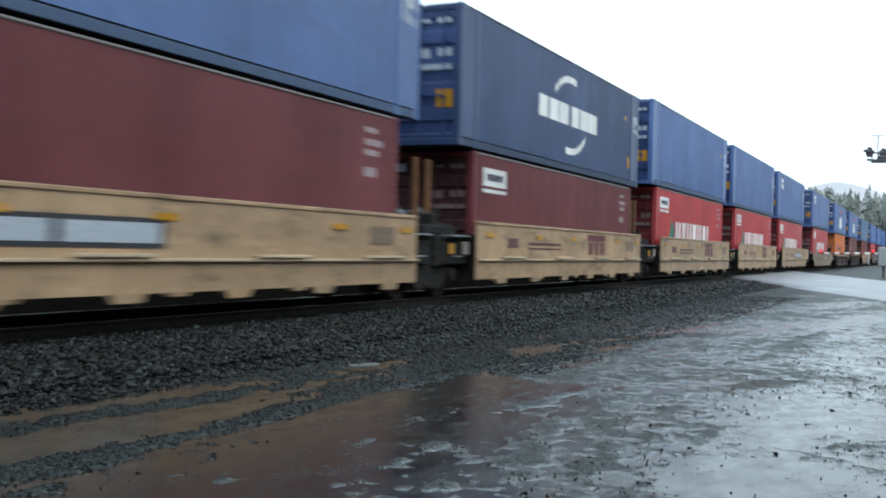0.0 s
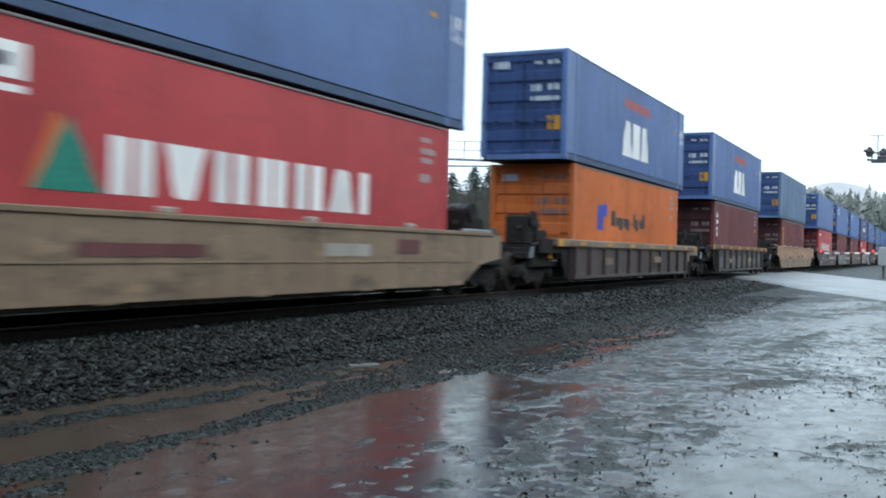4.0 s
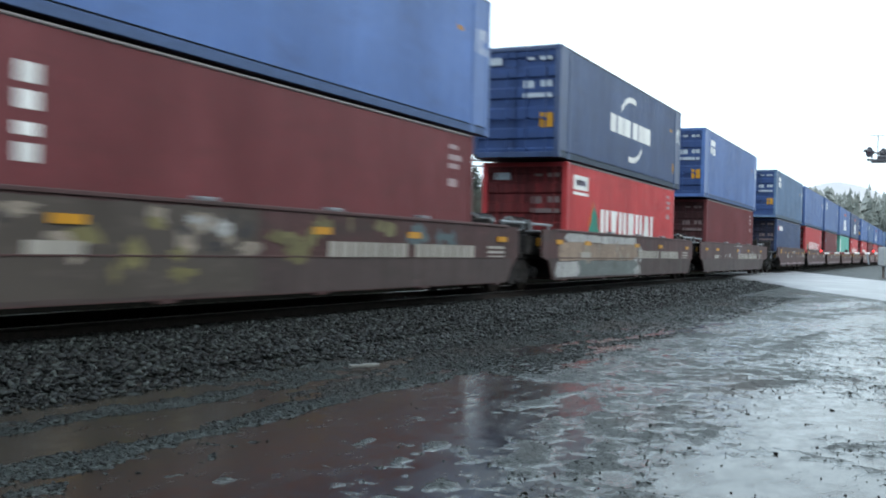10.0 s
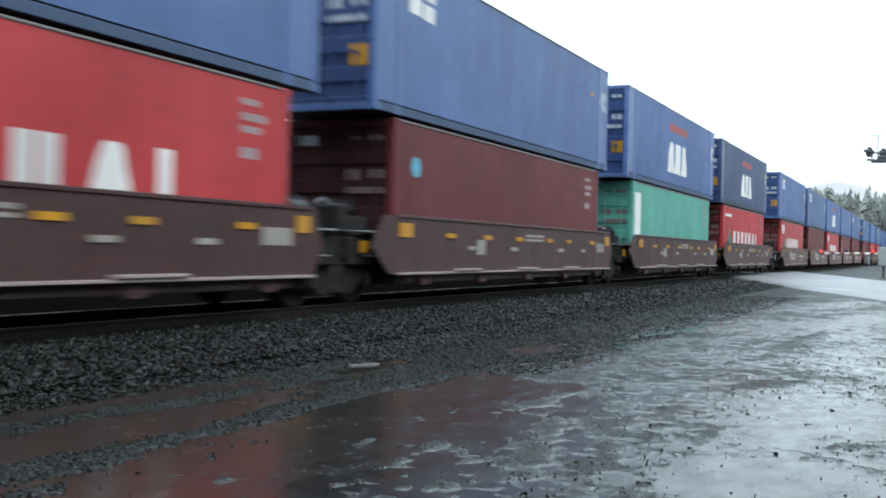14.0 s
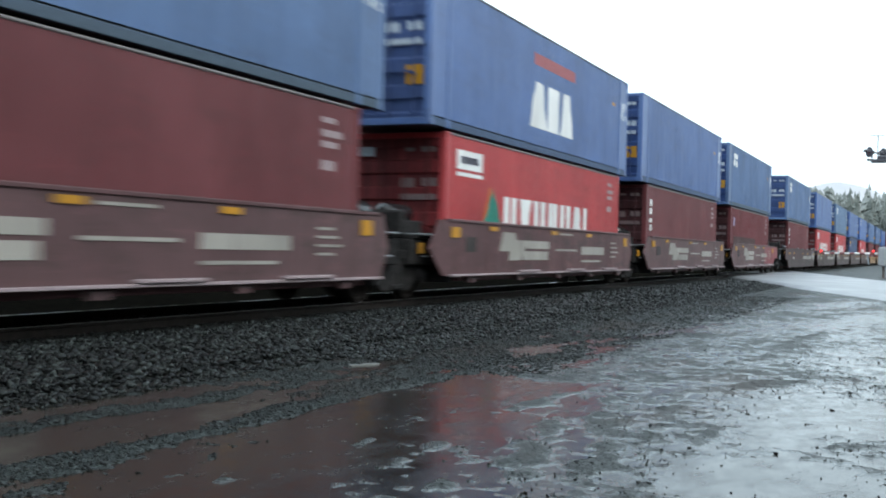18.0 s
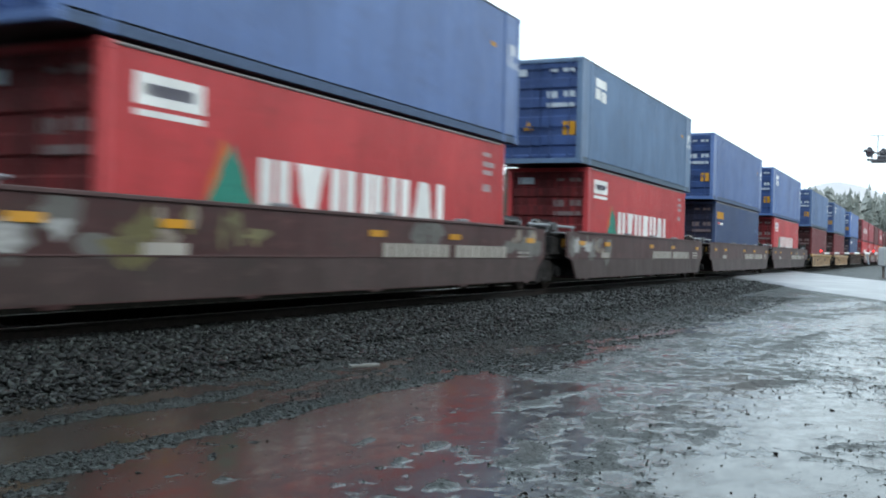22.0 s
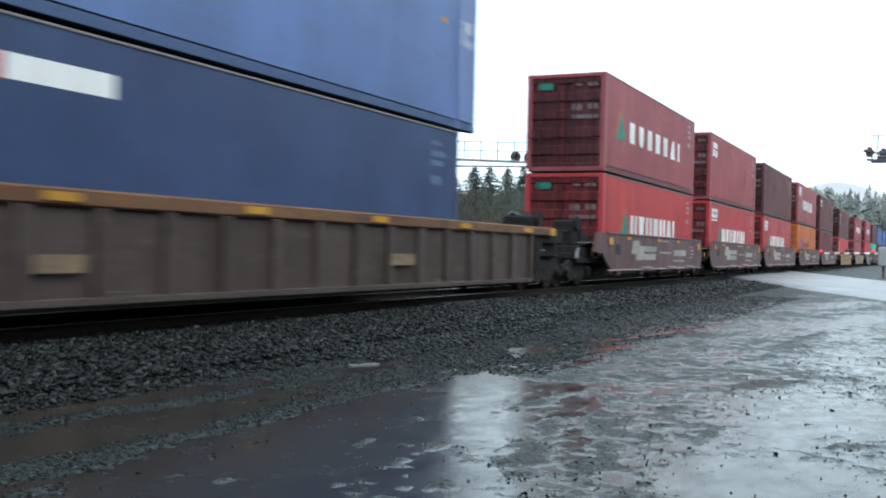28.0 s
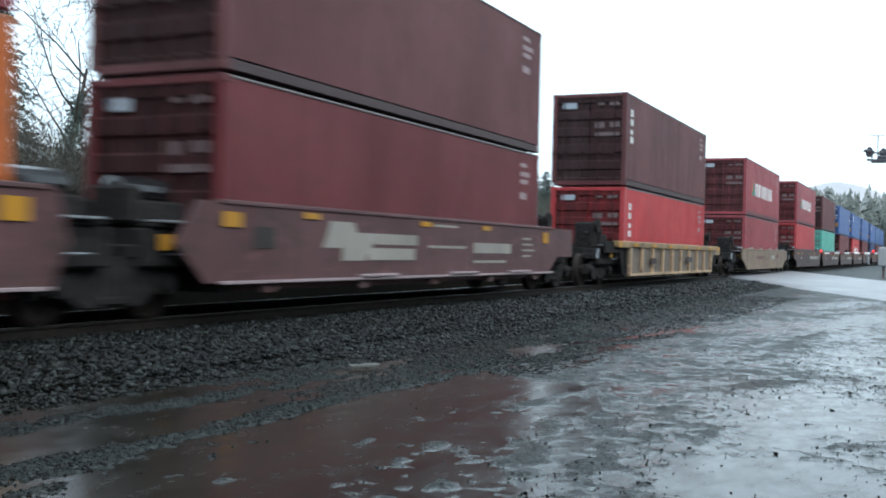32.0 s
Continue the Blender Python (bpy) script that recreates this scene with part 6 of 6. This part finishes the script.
def limb(sh, p, d, length, r, depth, rg, curve=0.25):
    """A tapering limb that forks: draws it and its boughs."""
    n = 4
    for i in range(n):
        q = p + d * (length / n)
        sh.rod(p, q, r, 5 if depth > 1 else 3, max(0.011, r * 0.82))
        r = max(0.011, r * 0.82)
        p = q
        d = (d + Vector(rg.randn(3)) * curve * 0.5).normalized()
        if depth > 0:
            for _ in range(1 if i < 1 else 2):
                e = (d + Vector(rg.randn(3)) * 0.95 + Vector((0, 0, 0.05))).normalized()
                limb(sh, p.copy(), e, length * (0.45 + 0.25 * rg.rand()), r * 0.55, depth - 1, rg, curve)


def bare_tree(seed, height):
    sh = Shape()
    rg = np.random.RandomState(seed)
    limb(sh, Vector((0, 0, -0.3)), Vector((0.30, -0.42, 1)).normalized(), height * 0.8, 0.21, 3, rg)
    return sh


def scrub(seed, wide, high, count, leafy):
    rg = np.random.RandomState(seed)
    v, f = [], []
    for _ in range(count):
        a, r = rg.rand() * 2 * np.pi, wide * math.sqrt(rg.rand())
        top = high * (1 - 0.55 * (r / wide) ** 2)
        p = np.array([math.cos(a) * r, math.sin(a) * r, top * rg.rand() ** 0.7])
        if rg.rand() < leafy:
            d = rg.randn(2, 3) * 0.034
        else:
            u = np.array([rg.randn() * 0.30, rg.randn() * 0.30, 0.15 + rg.rand() * 0.45])
            d = np.stack([u, u * 0.5 + rg.randn(3) * 0.0055])
        o = len(v)
        v += [tuple(p), tuple(p + d[0]), tuple(p + d[1])]
        f.append((o, o + 1, o + 2))
    return Shape().add(v, f)


FIRS = [stock(("fir_crown", k), lambda k=k: fir_crown(20 + k, 14.0, (4.6, 5.0, 3.2)[k], 1.0)) for k in range(3)]
TRUNK = stock(("fir_trunk",), lambda: Shape().rod((0, 0, -0.5), (0, 0, 13.5), 0.24, 8, 0.03))


def fir(x, y, top, wide, k, turn):
    t = thing("fir_tree", "slender dark green fir with a pointed top" if k == 2 else "broad dark green fir tree, wet and dense", "tree", (x, y, 0.9), "firs behind the track")
    part("trunk", TRUNK, BARK, t)
    part("crown", FIRS[k], NEEDLE, t)
    t.scale, t.rotation_euler = (wide * 0.84, wide * 0.84, (top - 1.0) / 14.0), (0, 0, turn)


# x, y, height of the top, width, kind
STAND = ((38.6, 26.0, 11.6, 1.35, 2), (40.6, 25.4, 14.6, 1.35, 0), (43.9, 26.5, 16.4, 1.5, 1), (46.0, 25.4, 13.3, 1.5, 2), (37.3, 27.0, 9.5, 1.2, 2), (38.2, 25.6, 9.4, 1.1, 0), (43.2, 25.2, 11.6, 1.2, 1),
                           (47.9, 25.9, 10.6, 1.3, 2), (39.6, 25.0, 9.4, 1.1, 1), (45.2, 25.0, 9.8, 1.1, 0), (49.5, 27.0, 9.0, 1.1, 0), (52.5, 28.0, 9.4, 1.1, 1), (28.6, 25.5, 14.0, 0.75, 1), (26.8, 27.0, 13.0, 0.9, 0))
EDGE = ((56.2, 27.5, 15.8, 1.25, 2), (55.0, 28.5, 9.6, 1.2, 0), (59.5, 28.5, 9.4, 1.1, 1), (61.8, 28.5, 12.2, 0.9, 2), (64.2, 28.4, 10.6, 0.8, 2), (67.0, 29.0, 9.2, 1.0, 0), (72.0, 30.0, 7.8, 1.0, 1), (78.0, 30.5, 7.6, 0.9, 0),
                           (84.0, 31.0, 8.2, 0.9, 1), (90.0, 31.5, 9.2, 1.0, 0), (95.0, 32.0, 9.6, 1.0, 1), (101.0, 32.5, 10.0, 1.0, 0), (107.0, 33.0, 10.6, 1.0, 1), (113.0, 34.0, 11.0, 1.0, 0), (120.0, 35.0, 11.2, 1.0, 1))
for x, y, top, wide, k in STAND + EDGE:
    fir(x, y, top, wide, k, x * 1.7)
for i, (x, y, h, seed) in enumerate(((31.0, 23.6, 8.2, 3), (28.6, 22.8, 8.0, 11))):
    t = thing("bare_tree", "leafless grey-brown tree with thin crooked branches", "tree", (x, y, 0.6), "bare trees behind the track")
    part("trunk", stock(("bare", seed), lambda: bare_tree(seed, h)), BARK, t)
lean = thing("ivy_tree", "leaning bare tree with ivy on its trunk", "tree", (26.3, 19.5, 0.4), "bare trees behind the track")
part("trunk", Shape().rod((0, 0, -0.3), (2.6, 0.9, 7.2), 0.16, 8, 0.06), BARK, lean)
sh = Shape()
rgi = np.random.RandomState(8)
for q in range(5):
    limb(sh, Vector((2.6, 0.9, 7.2)) * (0.55 + 0.1 * q), Vector((rgi.randn() * 0.8, rgi.randn() * 0.5, 0.9)).normalized(), 3.4, 0.05, 2, rgi)
part("bough", sh, BARK, lean)
iv, fv = [], []
for _ in range(5200):
    t = rgi.rand() ** 0.8 * 0.85
    p = np.array((2.6, 0.9, 7.2)) * t + rgi.randn(3) * (0.32 - 0.18 * t)
    d = rgi.randn(2, 3) * 0.06
    iv += [tuple(p), tuple(p + d[0]), tuple(p + d[1])]
    fv.append((len(iv) - 3, len(iv) - 2, len(iv) - 1))
part("ivy", Shape().add(iv, fv), NEEDLE, lean, "dark ivy leaves")
BUSH = [stock(("scrub", k), lambda k=k: scrub(40 + k, 2.6, 3.6, 24000, (0.5, 0.75, 0.55)[k])) for k in range(3)]
STEM = stock(("scrub_stem",), lambda: Shape().rod((0, 0, -0.3), (0.3, 0.1, 2.2), 0.05, 5, 0.02).rod((0.1, 0, 0), (-0.5, 0.3, 2.0), 0.04, 5, 0.015).rod((0, 0.1, 0), (0.2, -0.6, 1.9), 0.04, 5, 0.015))
rng = random.Random(6)


def shrub(x, y, wide, high, k):
    b = thing("shrub", ("tangled grey-brown leafless scrub in a thicket", "olive green leafy scrub in a thicket", "pale grey-green willow scrub, bushy and tall")[k], "shrub", (x, y, 0.3), "scrub behind the track")
    part("stem", STEM, BARK, b)
    part("crown", BUSH[k], (TWIG, LEAF, WILLOW)[k], b)
    b.scale, b.rotation_euler = (wide, wide, high), (0, 0, rng.uniform(0, 6))


for i in range(34):
    x = 22 + i * 1.36 + rng.uniform(-0.8, 0.8)
    y = 17.5 + rng.uniform(-2.0, 4.5) + max(0, (x - 45) * 0.10) + (6 if 46 < x < 58 else 0)
    s = rng.uniform(0.8, 1.4)
    shrub(x, y, s, s * rng.uniform(0.9, 1.2), rng.choice((0, 0, 1, 0 if x < 46 else 2)))
# taller growth before the firs, falling away towards the crossing
THICKET = ((22.8, 19.5, 1.5, 1.7, 0), (25.4, 20.5, 1.4, 1.3, 0), (33.0, 22.5, 1.2, 1.15, 0), (35.6, 22.8, 1.1, 1.5, 1), (38.0, 22.0, 1.3, 1.25, 0), (40.3, 23.0, 1.0, 1.75, 1), (42.2, 22.4, 1.3, 1.35, 0), (44.2, 23.2, 1.1, 1.8, 1), (46.2, 23.6, 1.4, 1.7, 0))
WILLOWS = ((48.0, 24.0, 1.6, 2.3, 2), (50.5, 24.5, 1.6, 2.3, 2),
           (53.0, 25.0, 1.7, 2.4, 2), (55.6, 25.2, 1.7, 2.45, 2), (58.2, 25.5, 1.7, 2.4, 2), (60.8, 26.0, 1.6, 2.2, 2), (63.4, 26.2, 1.6, 2.0, 2), (66.2, 26.5, 1.6, 1.8, 0), (70.0, 27.5, 1.5, 1.5, 2), (74.0, 28.0, 1.5, 1.4, 0),
           (80.0, 28.5, 1.6, 1.5, 1), (86.0, 29.0, 1.7, 1.7, 0), (92.0, 29.5, 1.8, 1.8, 2), (98.0, 30.0, 1.9, 1.9, 0), (104.0, 30.5, 1.9, 2.0, 1), (111.0, 31.0, 2.0, 2.0, 0))
for x, y, wide, high, k in THICKET + WILLOWS:
    shrub(x, y, wide, high, k)

# far woods, unseen woods behind the lot that block the sky, and a hill


def simple_firs(rg, count, xr, yr, hr, z0=0.0, tiers=17):
    """Firs seen from afar: tiers of ragged boughs, all in one mesh."""
    v, f = [], []
    for _ in range(count):
        x, y, h = rg.uniform(*xr), rg.uniform(*yr), rg.uniform(*hr)
        n, fat, blunt = 9, rg.uniform(0.15, 0.28), rg.uniform(0.55, 1.0)
        for k in range(tiers):
            r = h * fat * (1 - k / (tiers + 0.6)) ** blunt * rg.uniform(0.65, 1.25)
            zz = z0 + h * (0.03 + 0.95 * k / tiers)
            o = len(v)
            v.append((x + rg.randn() * 0.1, y + rg.randn() * 0.1, zz + h * 0.085))
            for i in range(n):
                a = 2 * math.pi * (i + rg.rand()) / n
                q = r * rg.uniform(0.3, 1.25)
                v.append((x + q * math.cos(a), y + q * math.sin(a), zz - rg.uniform(-0.03, 0.03) * h))
            for i in range(n):
                f.append((o, o + 1 + i, o + 1 + (i + 1) % n))
    return Shape().add(v, f)


tagged(part("far_woods", simple_firs(np.random.RandomState(31), 900, (255, 345), (-70, 110), (11, 18.5)), FARWOOD), "grey-green fir woods in the distance, mist in their colour", "woods", kind="stuff")
tagged(part("distant_woods", simple_firs(np.random.RandomState(33), 950, (430, 540), (-110, 190), (20, 31)), DISTANT), "distant fir woods with mist painted into their pale colour", "woods", kind="stuff")
# three unseen stands, added to keep low sky light off sides and doors
tagged(part("woods", simple_firs(np.random.RandomState(32), 260, (-75, 95), (-50, -33), (12, 19)), NEEDLE), "unseen dark fir woods behind the lot, added to block sky", "woods", kind="stuff")
tagged(part("woods", simple_firs(np.random.RandomState(35), 170, (-75, -14), (9, 46), (15, 24), 0.6, 14), NEEDLE), "unseen dark fir woods beside the track, added to dim doors", "woods", kind="stuff")
tagged(part("woods", simple_firs(np.random.RandomState(36), 120, (-80, -26), (-33, -9), (13, 20), 0.0, 14), NEEDLE), "unseen dark fir woods at the lot end, added to dim doors", "woods", kind="stuff")


def hill_height(x, y):
    return 104 * np.exp(-((y - 106) / 136) ** 2) * np.exp(-((x - 1400) / 220) ** 2) + 8 * (value_noise(x * 0.02, y * 0.02, G1) - 0.5) - 6


tagged(sheet("hill", np.linspace(900, 2000, 60), np.linspace(-600, 600, 90), hill_height, HILLSIDE), "wooded hill with mist painted into its pale colour", "hill", kind="structure")

# ---- stones that can be picked out one by one ----
rs = np.random.RandomState(77)
shapes = []
for k in range(6):
    sv, sf, _ = stones(rs, 1, 0, 0.001, 0, 0.001, 0.045, 0)
    shapes.append(soup("ballast_stone", sv - sv.reshape(-1, 3).mean(0), sf, None))
for i in range(120):
    x, y = rs.uniform(4.6, 11.5), rs.uniform(-2.55, -0.2)
    o = part("ballast_stone", shapes[i % 6], STONE, ballast, "", (x, y, float(ground_height(np.array(x), np.array(y))) + 0.035))
    o.rotation_euler = (rs.uniform(0, 6), rs.uniform(0, 6), rs.uniform(0, 6))


def motions():
    for ob, place in MOVING:
        walk(ob, [(t, Matrix.Translation((place.x - SPEED * t, place.y, place.z))) for t in (0, 8, 16, 24, 32)])
    # the wheels roll: one turn curve for the leading and one for the trailing axle of a truck
    spin = SPEED / RIM
    for q in (-0.889, 0.889):
        sets = [w for w, side in WHEELS if side == q]
        walk(sets[0], [(k / FPS, Matrix.LocRotScale((q, 0, RIM), Euler((0, -spin * k / FPS, 0)), None)) for k in range(32 * FPS + 1)])
        keys = sets[0].animation_data
        for w in sets[1:]:
            w.rotation_mode = "QUATERNION"
            w.animation_data_create()
            w.animation_data.action = keys.action
            w.animation_data.action_slot = keys.action_slot


motions()
